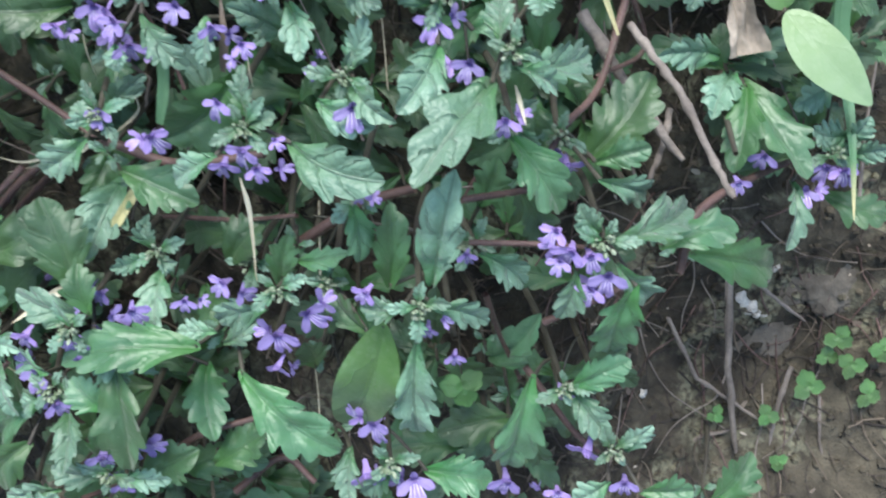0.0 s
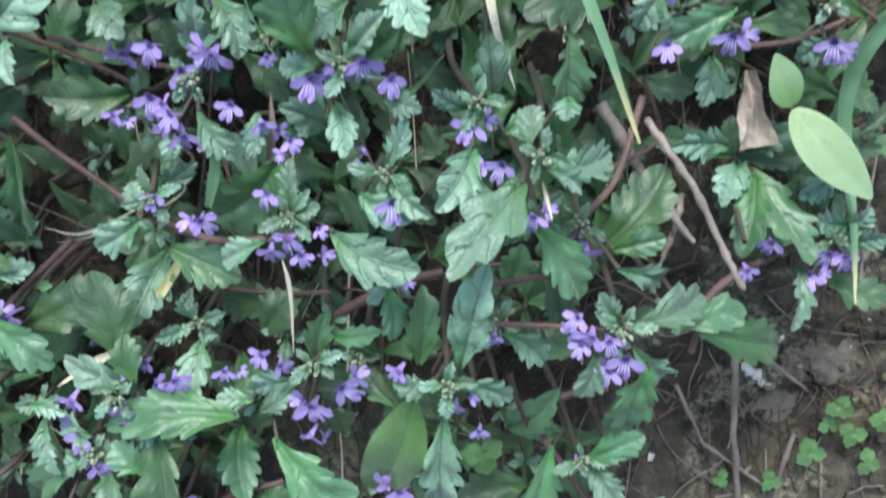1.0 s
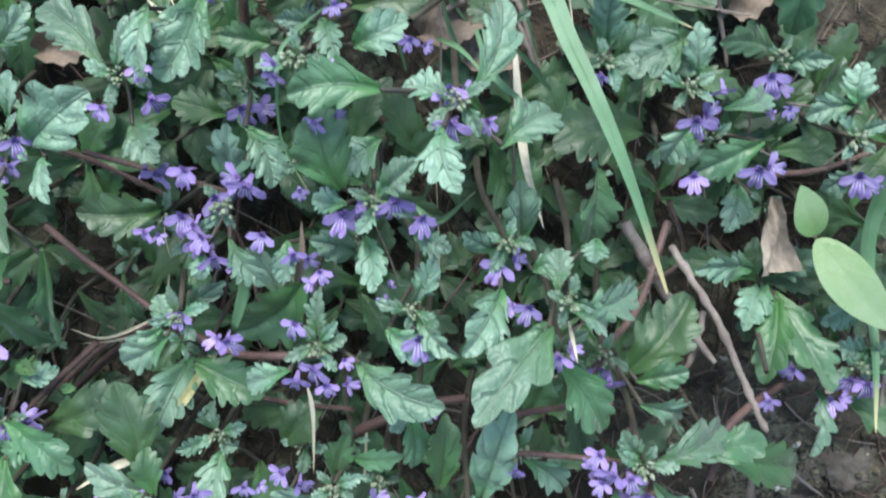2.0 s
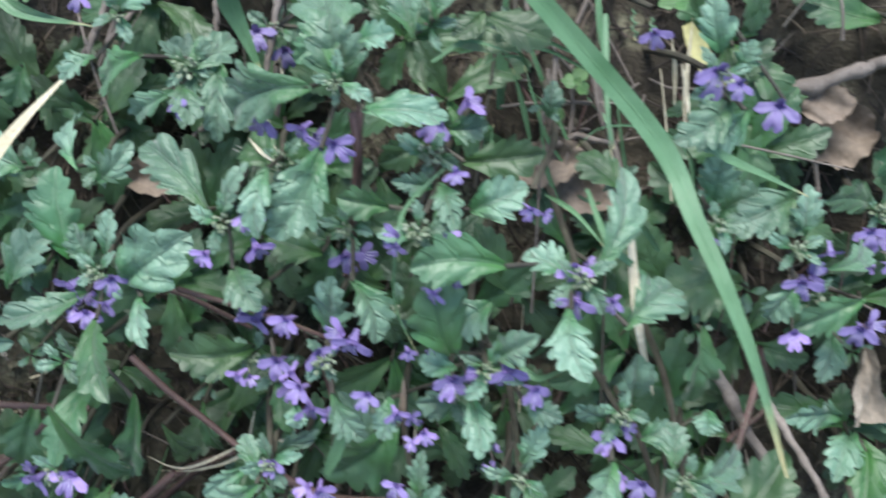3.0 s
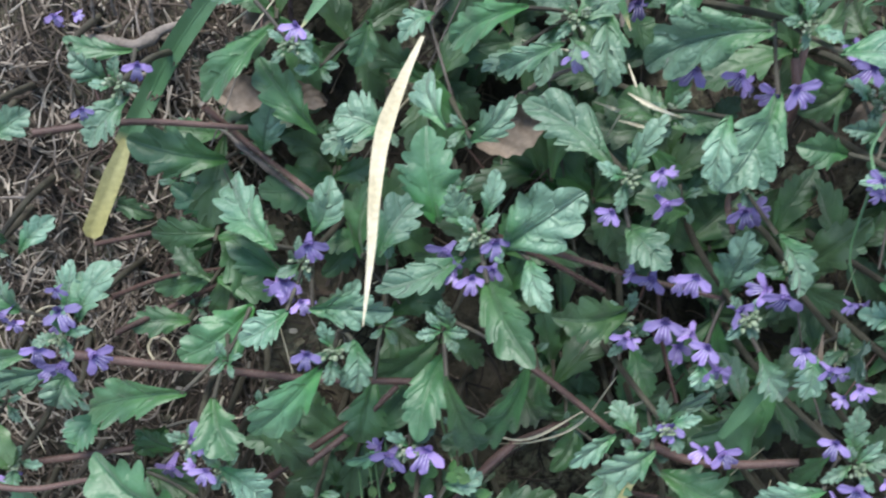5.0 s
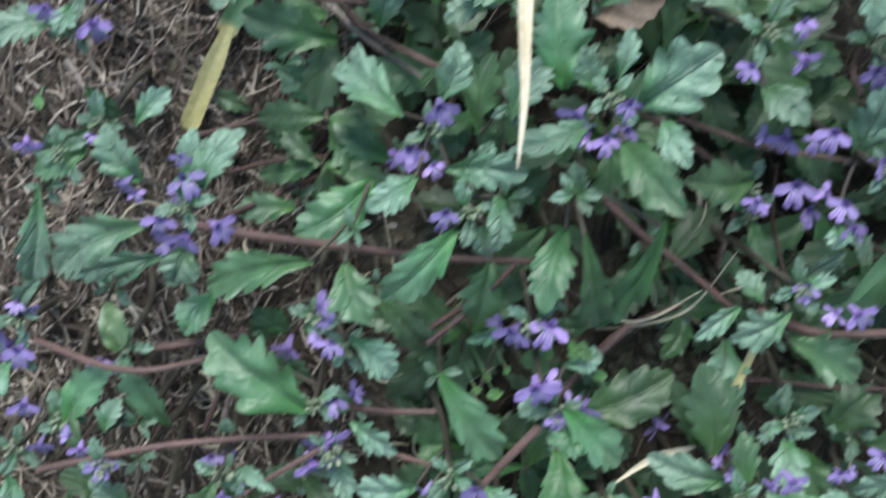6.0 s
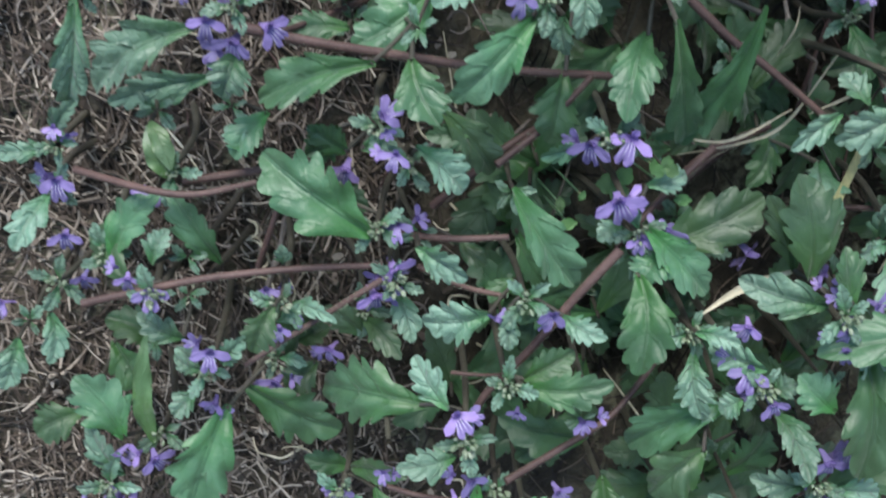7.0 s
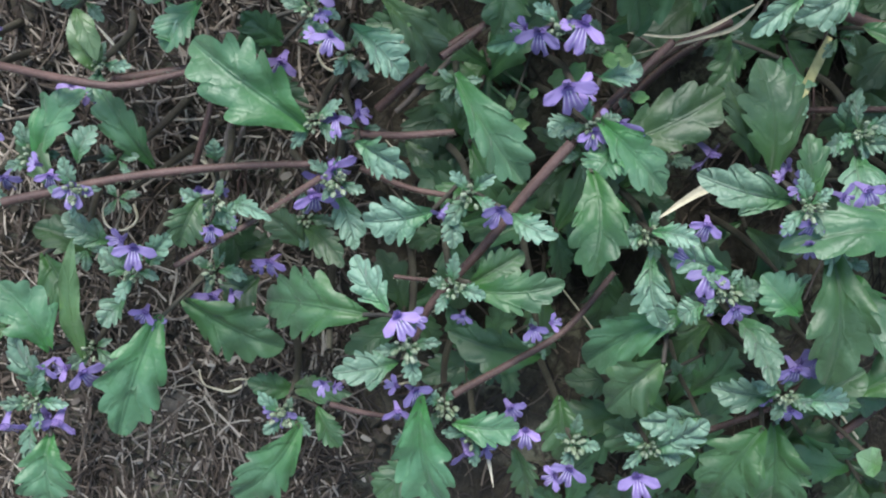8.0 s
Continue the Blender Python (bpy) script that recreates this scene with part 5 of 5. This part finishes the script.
blade("straw", 0.6, [(-53, 65, 50), (-53, 70, 54), (-53, 74, 55)])
blade("straw", 1, [(-116, 145, 20), (-107, 143, 25), (-98, 142, 25)])
blade("straw", 0.8, [(-107, 157, 20), (-105, 151, 24), (-102, 144, 25)])
blade("straw", 1, [(-108, 140, 20), (-102, 139, 24), (-96, 137, 25)])
blade("straw", 0.8, [(-111, 135, 20), (-108, 144, 25), (-105, 152, 25)])


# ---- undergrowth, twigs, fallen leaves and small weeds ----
# low leaves, all in the green that has shade mixed in
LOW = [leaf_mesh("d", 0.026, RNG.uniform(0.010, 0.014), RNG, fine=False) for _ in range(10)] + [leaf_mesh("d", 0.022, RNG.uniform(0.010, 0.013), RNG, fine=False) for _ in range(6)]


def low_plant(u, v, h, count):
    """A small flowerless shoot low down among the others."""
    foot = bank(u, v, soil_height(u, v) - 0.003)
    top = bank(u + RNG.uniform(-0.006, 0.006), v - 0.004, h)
    plant = thing("bugle_plant", foot, "low bugle shoot with leaves in a shade-darkened green and no flowers", "plant", "bugle plants on the bank")
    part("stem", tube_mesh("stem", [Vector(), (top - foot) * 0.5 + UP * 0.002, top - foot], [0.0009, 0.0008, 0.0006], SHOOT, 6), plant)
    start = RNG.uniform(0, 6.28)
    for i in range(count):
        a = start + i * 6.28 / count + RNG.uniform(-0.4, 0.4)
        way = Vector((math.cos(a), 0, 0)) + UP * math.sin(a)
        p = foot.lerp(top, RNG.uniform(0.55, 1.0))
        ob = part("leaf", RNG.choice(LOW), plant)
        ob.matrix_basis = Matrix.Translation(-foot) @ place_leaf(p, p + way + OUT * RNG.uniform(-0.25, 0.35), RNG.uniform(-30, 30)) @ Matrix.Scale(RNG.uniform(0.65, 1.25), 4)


def covered(u, v):
    """Where the shoots grow thickly: not on the bare soil at the bank's foot nor on the needles to its side."""
    bare = (u > 0.065 and v < 0.015) or (u < -0.245 and v < 0.0) or (-0.30 < u < -0.24 and v < -0.03) or (u < -0.24 and v > 0.06) or (u < -0.205 and v < 0.07)
    return not bare


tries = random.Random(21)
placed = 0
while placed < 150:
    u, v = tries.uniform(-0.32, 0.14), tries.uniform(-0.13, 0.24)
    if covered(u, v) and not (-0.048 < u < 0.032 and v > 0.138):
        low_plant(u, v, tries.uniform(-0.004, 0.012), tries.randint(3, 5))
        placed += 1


def stalk(u, v, h, length, heading, width, mat):
    """A thin dead stem that lies among the shoots."""
    way = Vector((math.cos(heading), 0, 0)) + UP * math.sin(heading)
    a = bank(u, v, h)
    b, c = a + way * length * 0.5 + OUT * tries.uniform(-0.004, 0.004), a + way * length + OUT * tries.uniform(-0.006, 0.010)
    ob = new("dead_stalk", tube_mesh("dead_stalk", [Vector(), b - a, c - a], [width, width * 0.9, width * 0.6], mat, 6))
    ob.location = a
    tagged(ob, "thin dry brown stalk lying among the leaves", "dead stalk", "dead stalks")


for _ in range(100):
    u, v = tries.uniform(-0.34, 0.16), tries.uniform(-0.10, 0.22)
    if covered(u, v):
        stalk(u, v, tries.uniform(-0.012, 0.018), tries.uniform(0.02, 0.07), tries.gauss(1.57, 0.7), tries.uniform(0.0003, 0.0008), tries.choice([WOOD, STEM, SHOOT, SHOOT]))


for _ in range(110):
    u, v = tries.uniform(-0.34, 0.16), tries.uniform(-0.10, 0.24)
    if covered(u, v):
        stalk(u, v, tries.uniform(-0.015, 0.010), tries.uniform(0.015, 0.05), tries.gauss(1.57, 0.8), tries.uniform(0.0002, 0.0005), tries.choice([WOOD, STRAW, STEM]))


def rootlet(u, v, length, heading, mats=(WOOD, STEM)):
    """A thread-thin root that hangs over the soil, following it."""
    points = []
    for _ in range(5):
        points.append(bank(u, v, soil_height(u, v) + tries.uniform(0.0004, 0.004)))
        u, v = u + math.cos(heading) * length / 4, v + math.sin(heading) * length / 4
        heading += tries.gauss(0, 0.3)
    ob = new("rootlet", tube_mesh("rootlet", [p - points[0] for p in points], [0.0004, 0.0004, 0.0003, 0.0003, 0.0002], tries.choice(mats), 6))
    ob.location = points[0]
    tagged(ob, "thin brown root hanging over bare soil", "root", "thin roots")


for _ in range(34):
    rootlet(tries.uniform(0.05, 0.19), tries.uniform(-0.09, 0.03), tries.uniform(0.025, 0.07), tries.gauss(-1.5, 0.6))


def twig(width, points):
    """A dead woody twig with knots; width and points in mm."""
    p = [mm(q) for q in points]
    line = []
    for a, b in zip(p, p[1:]):
        line += [a.lerp(b, t / 6) for t in range(6)]
    line.append(p[-1])
    r = width / 2000
    radii = [r * (1.1 - 0.35 * i / len(line)) * (RNG.uniform(1.25, 1.5) if i % 5 == 3 else RNG.uniform(0.92, 1.08)) for i in range(len(line))]
    radii[-1] *= 0.6
    line = [q + Vector((RNG.uniform(-1, 1), RNG.uniform(-1, 1), RNG.uniform(-1, 1))) * r * 0.24 - p[0] for q in line]
    ob = new("twig", tube_mesh("twig", line, radii, WOOD, 9))
    ob.location = p[0]
    return tagged(ob, "dead grey-brown twig with small knots", "twig", "dead twigs")


def curl(u, v, h):
    """A pale dead root or stem that loops over the litter."""
    heading, points = tries.uniform(0, 6.28), []
    bend = tries.choice((-1, 1)) * tries.uniform(0.5, 1.1)
    step = tries.uniform(0.003, 0.006)
    for _ in range(6):
        points.append(bank(u, v, soil_height(u, v) + h + tries.uniform(0, 0.003)))
        u, v = u + step * math.cos(heading), v + step * math.sin(heading)
        heading += bend
    ob = new("dead_stalk", tube_mesh("dead_stalk", [p - points[0] for p in points], [0.0005, 0.0005, 0.0004, 0.0004, 0.0003, 0.0002], tries.choice([WOOD, WOOD, STRAW]), 6))
    ob.location = points[0]
    tagged(ob, "pale dry stalk curled over the needles", "dead stalk", "dead stalks")


for _ in range(46):
    curl(tries.uniform(-0.30, -0.19), tries.uniform(-0.10, 0.07), tries.uniform(0.001, 0.006))


def tendril(width, points):
    """A thread-thin green tendril coiled between two points; in mm."""
    a, b = mm(points[0]), mm(points[1])
    n = 22
    side = (b - a).cross(OUT).normalized()
    line = []
    for i in range(n):
        s = i / (n - 1)
        r = width / 2000 * (0.35 + 0.65 * math.sin(math.pi * s))
        turn = 6.28 * 3.2 * s
        line.append((b - a) * s + side * r * math.cos(turn) + OUT * r * 0.5 * math.sin(turn) + (b - a).normalized() * r * 0.5 * math.sin(turn))
    ob = new("tendril", tube_mesh("tendril", line, [0.00028] * n, GRASS, 5))
    ob.location = a
    return tagged(ob, "thin coiled green tendril hanging in the grass", "tendril", "coiled tendrils")


for _ in range(46):
    rootlet(tries.uniform(0.008, 0.085), tries.uniform(0.115, 0.185), tries.uniform(0.012, 0.035), tries.gauss(-1.5, 0.8))


for _ in range(44):
    rootlet(tries.uniform(-0.36, -0.22), tries.uniform(-0.02, 0.16), tries.uniform(0.015, 0.04), tries.gauss(-1.5, 0.5))


for _ in range(70):
    rootlet(tries.uniform(-0.36, -0.235), tries.uniform(0.05, 0.18), tries.uniform(0.02, 0.05), tries.gauss(-1.55, 0.25), (WOOD, LITTER))


CLAY = stem_material("pale_clay", (0.060, 0.051, 0.040), (0.185, 0.162, 0.130), 300, 0.95)


def clod(width, points):
    """A rounded lump of pale clay set in the soil; in mm."""
    bm = bmesh.new()
    bmesh.ops.create_icosphere(bm, subdivisions=5, radius=width / 2000)
    seed = Vector(points[0])
    for vert in bm.verts:
        q = vert.co.copy()
        vert.co *= 1 + 0.30 * noise.noise(q * 60 + seed) + 0.16 * noise.noise(q * 170 + seed) + 0.10 * noise.noise(q * 420 + seed) + 0.05 * noise.noise(q * 1100 + seed)
        vert.co.z *= 0.34
    me = bpy.data.meshes.new("soil_clod")
    bm.to_mesh(me)
    bm.free()
    me.materials.append(CLAY)
    me.polygons.foreach_set("use_smooth", [True] * len(me.polygons))
    ob = new("soil_clod", me)
    u, v = points[0][0] / 1000, points[0][1] / 1000
    ob.matrix_basis = Matrix.Translation(bank(u, v, soil_height(u, v) - width / 9000)) @ pose(0, 0, 0, 54, 0, 0)
    return tagged(ob, "flat pale clod of dry clay in the soil", "soil clod", "clay clods")


def fallen_leaf(width, points, torn=False):
    """A dry curled leaf, from its stalk to its tip, or torn off at its widest and folded lengthwise; in mm."""
    a, b = mm(points[0]), mm(points[1])
    length, half = (b - a).length, width / 2000
    rows, uvs = [], []
    phase, curl = RNG.uniform(0, 6.28), RNG.uniform(0.25, 0.5)
    for i in range(25):
        s = i / 24
        w = half * max(0.03, math.sin(math.pi * (0.04 + 0.92 * s)) ** 0.7) * (1 + 0.07 * math.sin(s * 31 + phase))
        if torn:
            w = half * (0.22 + 0.78 * s ** 0.9)
        rows.append([Vector((s * length, e * w * (1 - 0.2 * curl), half * (curl * e * e + 0.16 * math.sin(phase + 9 * s + 3 * e) + 0.10 * abs(math.sin(14 * s - 5 * abs(e))) + torn * (0.30 * abs(math.sin(4.2 * e + 0.8)) - 0.5 * s * (1 - s))))) for e in (j / 6 for j in range(-6, 7))])
        uvs.append([(s, j / 6) for j in range(-6, 7)])
    ob = new("fallen_leaf", sheet_mesh("fallen_leaf", rows, TAN if torn else LITTER, uvs))
    ob.matrix_basis = place_leaf(a, b, RNG.uniform(-15, 15))
    return tagged(ob, "dry curled tan leaf fallen among the plants", "fallen leaf", "fallen leaves")


def pale_leaf(width, points):
    """A smooth, pale green, pointed leaf on a thin stalk from the soil; in mm."""
    a, b = mm(points[0]), mm(points[1])
    u, v = points[0][0] / 1000, points[0][1] / 1000 + 0.012
    foot = bank(u, v, soil_height(u, v) - 0.003)
    plant = thing("seedling", foot, "seedling with one smooth pale green pointed leaf", "plant")
    part("stalk", tube_mesh("stalk", [Vector(), (a - foot) * 0.6 + UP * 0.004, a - foot], [0.0008, 0.0007, 0.0006], SHOOT, 6), plant)
    ob = part("leaf", leaf_mesh("p", (b - a).length, width / 1000, RNG), plant)
    ob.matrix_basis = Matrix.Translation(-foot) @ place_leaf(a, b, RNG.uniform(-6, 6))


def round_leaflet(size, notch):
    """A fan-shaped leaflet with three blunt lobes at its end."""
    rows, uvs = [], []
    for i in range(13):
        s = i / 12
        row = []
        for e in (j / 6 for j in range(-6, 7)):
            a = e * 1.15
            reach = size * (1 - notch * (1 - abs(math.cos(1.5 * math.pi * e)))) * (1 - 0.22 * e * e)
            row.append(Vector((reach * s * math.cos(a), 0.72 * reach * s ** 0.8 * math.sin(a), 0.12 * size * abs(e) * s + 0.05 * size * math.sin(5 * s))))
        rows.append(row)
        uvs.append([(s * 3, j / 6) for j in range(-6, 7)])
    me = sheet_mesh("leaflet", rows, WEED, uvs)
    layer = me.uv_layers.new(name="Along")
    for loop in me.loops:
        layer.data[loop.index].uv = (1.0, 0.0)
    return me


WEED = leaf_material("weed_green", (0.040, 0.135, 0.026), (0.080, 0.215, 0.045), (0.06, 0.17, 0.032), quilt=0.3, rough=0.55, bloom_sheen_amount=0.06)
LEAFLET = round_leaflet(0.006, 0.13)


def clover(centre, size):
    """A small weed with three lobed leaflets; in mm."""
    top = mm(centre)
    u, v = centre[0] / 1000 + RNG.uniform(-0.004, 0.004), centre[1] / 1000 + 0.002
    foot = bank(u, v, min(soil_height(u, v), centre[2] / 1000 - 0.004))
    plant = thing("clover_seedling", foot, "small bright green weed with three lobed leaflets", "weed", "small weeds")
    part("stalk", tube_mesh("stalk", [Vector(), (top - foot) * 0.5 + UP * 0.001, top - foot], [0.0004, 0.0004, 0.0003], SHOOT, 6), plant)
    turn = RNG.uniform(0, 6.28)
    for i in range(3):
        a = turn + i * 2.09 + RNG.uniform(-0.25, 0.25)
        way = Vector((math.cos(a), 0, 0)) + UP * math.sin(a)
        ob = part("leaflet", LEAFLET, plant)
        ob.matrix_basis = Matrix.Translation(-foot) @ place_leaf(top, top + way + OUT * RNG.uniform(-0.2, 0.3), RNG.uniform(-15, 15)) @ Matrix.Scale(size / 12.5 * RNG.uniform(0.85, 1.1), 4)


def sprig_leaf(tip, size, heading):
    """A tiny oval seed leaf on a hair-thin stalk; in mm and degrees."""
    a = mm(tip)
    u, v = tip[0] / 1000 - 0.006, tip[1] / 1000 + 0.004
    foot = bank(u, v, soil_height(u, v))
    plant = thing("sprout", foot, "tiny bright green sprout with one oval leaf", "weed", "small weeds")
    part("stalk", tube_mesh("stalk", [Vector(), (a - foot) * 0.6, a - foot], [0.0004, 0.0004, 0.0003], GRASS, 6), plant)
    way = Vector((math.cos(radians(heading)), 0, 0)) + UP * math.sin(radians(heading))
    ob = part("leaflet", LEAFLET, plant)
    m = place_leaf(a - way * size / 2000, a + way, 0)
    ob.matrix_basis = Matrix.Translation(-foot) @ m @ Matrix.Diagonal((size / 6, size / 9, size / 6, 1))


def flake(centre, size):
    """A small pale crumb of lichen or stone on the soil; in mm."""
    bm = bmesh.new()
    bmesh.ops.create_icosphere(bm, subdivisions=3, radius=size / 2000)
    for vert in bm.verts:
        vert.co *= 1 + 0.55 * noise.noise(vert.co * 700 + Vector(centre)) + 0.35 * noise.noise(vert.co * 1900 + Vector(centre))
        vert.co.z *= 0.5
    me = bpy.data.meshes.new("crumb")
    bm.to_mesh(me)
    bm.free()
    me.materials.append(STONE)
    me.polygons.foreach_set("use_smooth", [True] * len(me.polygons))
    ob = new("crumb", me)
    u, v = centre[0] / 1000, centre[1] / 1000
    ob.matrix_basis = Matrix.Translation(bank(u, v, soil_height(u, v) + size / 5000)) @ pose(0, 0, 0, 54, 0, RNG.uniform(0, 360))
    tagged(ob, "pale grey knobbly crumb lying on the soil", "pebble", "pale crumbs")


twig(0.9, [(-273, 160, -10), (-272, 167, -5), (-269, 174, 0)])
twig(1.1, [(-254, 159, -10), (-254, 167, -5), (-254, 175, 0)])
twig(1.1, [(-241, 165, -5), (-244, 170, 0), (-245, 176, 5)])
twig(0.9, [(-266, 161, -10), (-266, 167, -5), (-266, 173, 0)])
twig(2.2, [(55, 80, 30), (61, 71, 43), (66, 63, 55), (73, 47, 67), (75, 41, 80)])
twig(3.6, [(44, 82, 5), (59, 59, 9), (78, 35, 12)])
twig(2.1, [(76, 50, 0), (73, 38, 5), (68, 27, 10)])
twig(3, [(116, -27, -45), (121, -70, -50), (130, -114, -55)])
twig(1.7, [(94, -48, -52), (109, -77, -54), (125, -89, -56), (139, -99, -58)])
twig(1.6, [(129, -32, -50), (141, -42, -55), (155, -53, -60)])
twig(1.5, [(166, -89, -60), (169, -112, -61), (177, -140, -63)])
twig(1.8, [(102, -114, -55), (115, -108, -58), (128, -106, -60)])
twig(2, [(151, -74, -58), (147, -100, -60), (147, -118, -62)])
twig(4.7, [(55, 173, 0), (72, 180, 2), (86, 187, 5)])
twig(1.7, [(69, 159, -5), (72, 146, -5), (75, 135, -5)])
twig(1.5, [(-20, 164, -10), (-19, 155, -10), (-4, 156, -10)])
twig(2.6, [(-7, 180, -10), (1, 159, -8), (12, 132, -5)])
twig(1.7, [(-20, 175, -10), (-15, 150, -10), (-12, 144, -10)])
twig(3.7, [(-275, 153, -10), (-260, 152, -10), (-245, 160, -10)])
twig(2.2, [(-238, 135, -5), (-221, 121, 2), (-201, 109, 10)])
twig(2.2, [(-171, 168, 0), (-163, 181, 5), (-155, 193, 10)])
twig(1.8, [(-166, 165, 0), (-157, 185, 5), (-151, 194, 10)])
twig(1.7, [(-139, 141, -5), (-131, 148, 0), (-121, 154, 5)])
twig(2.2, [(-111, 159, -10), (-108, 179, -5), (-107, 197, 0)])
twig(1.7, [(-110, 146, -10), (-107, 169, -5), (-105, 183, 0)])
twig(1.5, [(-225, 15, -10), (-216, 26, -7), (-206, 36, -5)])
twig(1.9, [(-266, -21, -10), (-261, -4, -7), (-257, 15, -5)])
twig(1.7, [(-208, 11, -5), (-195, 24, -2), (-183, 39, 0)])
twig(1.2, [(-257, -1, -5), (-253, 8, -1), (-239, 21, 2)])
twig(1.3, [(-107, 78, 0), (-104, 66, 2), (-96, 60, 3), (-98, 51, 5)])
fallen_leaf(14.8, [(89, 94, 11), (94, 69, 13)], torn=True)
fallen_leaf(24.9, [(67, 155, -12), (90, 164, -10)])
fallen_leaf(13.7, [(62, 168, 0), (77, 173, 3)])
fallen_leaf(17.8, [(-29, 141, 0), (-6, 149, 5)])
fallen_leaf(16.5, [(-150, 130, 15), (-130, 138, 15)])
fallen_leaf(14.6, [(-17, 136, 0), (5, 134, 0)])
fallen_leaf(12.9, [(-233, 139, -6), (-214, 139, -2)])
fallen_leaf(10.8, [(-220, 167, 0), (-217, 155, 0)])
fallen_leaf(9.1, [(-214, 142, 0), (-197, 138, 0)])
pale_leaf(15.8, [(103, 83, 22), (128, 57, 34)])
pale_leaf(11.5, [(104, 84, 20), (94, 101, 27)])
clover((6, -31, 44), 15.8)
clover((157, -80, -52), 16.5)
clover((167, -57, -52), 14.2)
clover((174, -70, -52), 14.4)
clover((183, -84, -52), 14.6)
clover((185, -62, -50), 14.3)
clover((165, -68, -56), 10.7)
clover((119, -95, -54), 9.9)
clover((141, -94, -52), 12.3)
clover((148, -117, -52), 11.5)
clover((15, 200, 10), 11.8)
clover((-12, 172, 10), 10.3)
clover((-160, 25, 28), 13.3)
clover((-150, 32, 40), 8.7)
sprig_leaf((-151, 31, 32), 4.6, 90)
sprig_leaf((-141, 21, 30), 5.6, 0)
sprig_leaf((-176, 18, 26), 4.7, 100)
sprig_leaf((-173, 12, 26), 5.7, 10)
sprig_leaf((-179, 13, 26), 4.1, 200)
sprig_leaf((-170, 21, 28), 3.4, 60)
sprig_leaf((-19, 163, 30), 5.8, -80)
flake((128, -44, -56), 5.2)
flake((130, -47, -56), 4.8)
flake((133, -49, -56), 5.3)
flake((136, -52, -56), 3.8)
flake((139, -53, -56), 3.8)
flake((132, -51, -56), 3.1)
flake((87, -86, -45), 3.8)
flake((141, -30, -45), 4.1)
twig(1.2, [(-8, 182, 0), (-5, 168, 3), (-1, 158, 6)])
twig(1.3, [(2, 157, -5), (6, 145, -3), (10, 132, 0)])
twig(0.9, [(-17, 150, 0), (-8, 153, 2), (2, 153, 3)])
twig(1.1, [(-20, 183, 0), (-18, 176, 3), (-16, 171, 6)])
twig(0.9, [(-29, 163, 0), (-13, 165, 1), (0, 165, 3)])
tendril(1.6, [(1, 195, 20), (3, 186, 20)])
tendril(1.6, [(7, 193, 20), (8, 187, 20)])
tendril(1.5, [(4, 169, 20), (8, 162, 20)])
twig(2, [(-315, 107, -10), (-310, 100, -8), (-304, 93, -5)])
sprig_leaf((-321, 94, 0), 5.3, 100)
twig(0.9, [(-300, 93, -12), (-296, 106, -10), (-290, 115, -8)])
twig(0.9, [(-316, 98, -12), (-302, 100, -10), (-290, 101, -8)])
clod(30.4, [(141, -62, -50), (138, -62, -50)])
clod(33, [(168, -37, -50), (167, -39, -50)])
clod(16, [(152, -44, -50), (151, -45, -50)])
clod(14.4, [(131, -67, -50), (131, -70, -50)])
clod(17.6, [(-282, -100, -16), (-282, -102, -16)])
clod(9.8, [(-233, -92, -16), (-233, -95, -16)])
clod(8.7, [(-260, -89, -16), (-260, -91, -16)])
blade("green", 2.6, [(-194, 193, 30), (-182, 183, 34), (-174, 179, 34), (-158, 178, 28)])
twig(2.2, [(-156, 193, 10), (-161, 181, 12), (-164, 170, 14)])
twig(1.6, [(-145, 195, 8), (-151, 184, 10), (-159, 173, 12)])
twig(2, [(-128, 196, 5), (-127, 185, 5), (-127, 176, 5)])
twig(2.4, [(-106, 197, 10), (-107, 183, 12), (-109, 167, 14)])
twig(1.4, [(-19, 180, 5), (-19, 164, 5), (-19, 150, 5)])
twig(1.8, [(-9, 182, 8), (-6, 170, 8), (-2, 158, 8)])
twig(1.5, [(1, 151, 5), (5, 143, 6), (9, 133, 6)])
twig(1.3, [(-32, 201, 8), (-29, 191, 8), (-25, 181, 8)])
twig(1.2, [(-45, 171, 2), (-36, 171, 3), (-27, 171, 2)])
twig(1.9, [(-21, 149, 4), (-10, 155, 5), (3, 153, 4)])
twig(1.1, [(-35, 162, 2), (-19, 165, 3), (2, 166, 2)])
twig(1.3, [(-14, 177, 4), (-12, 164, 4), (-12, 145, 4)])
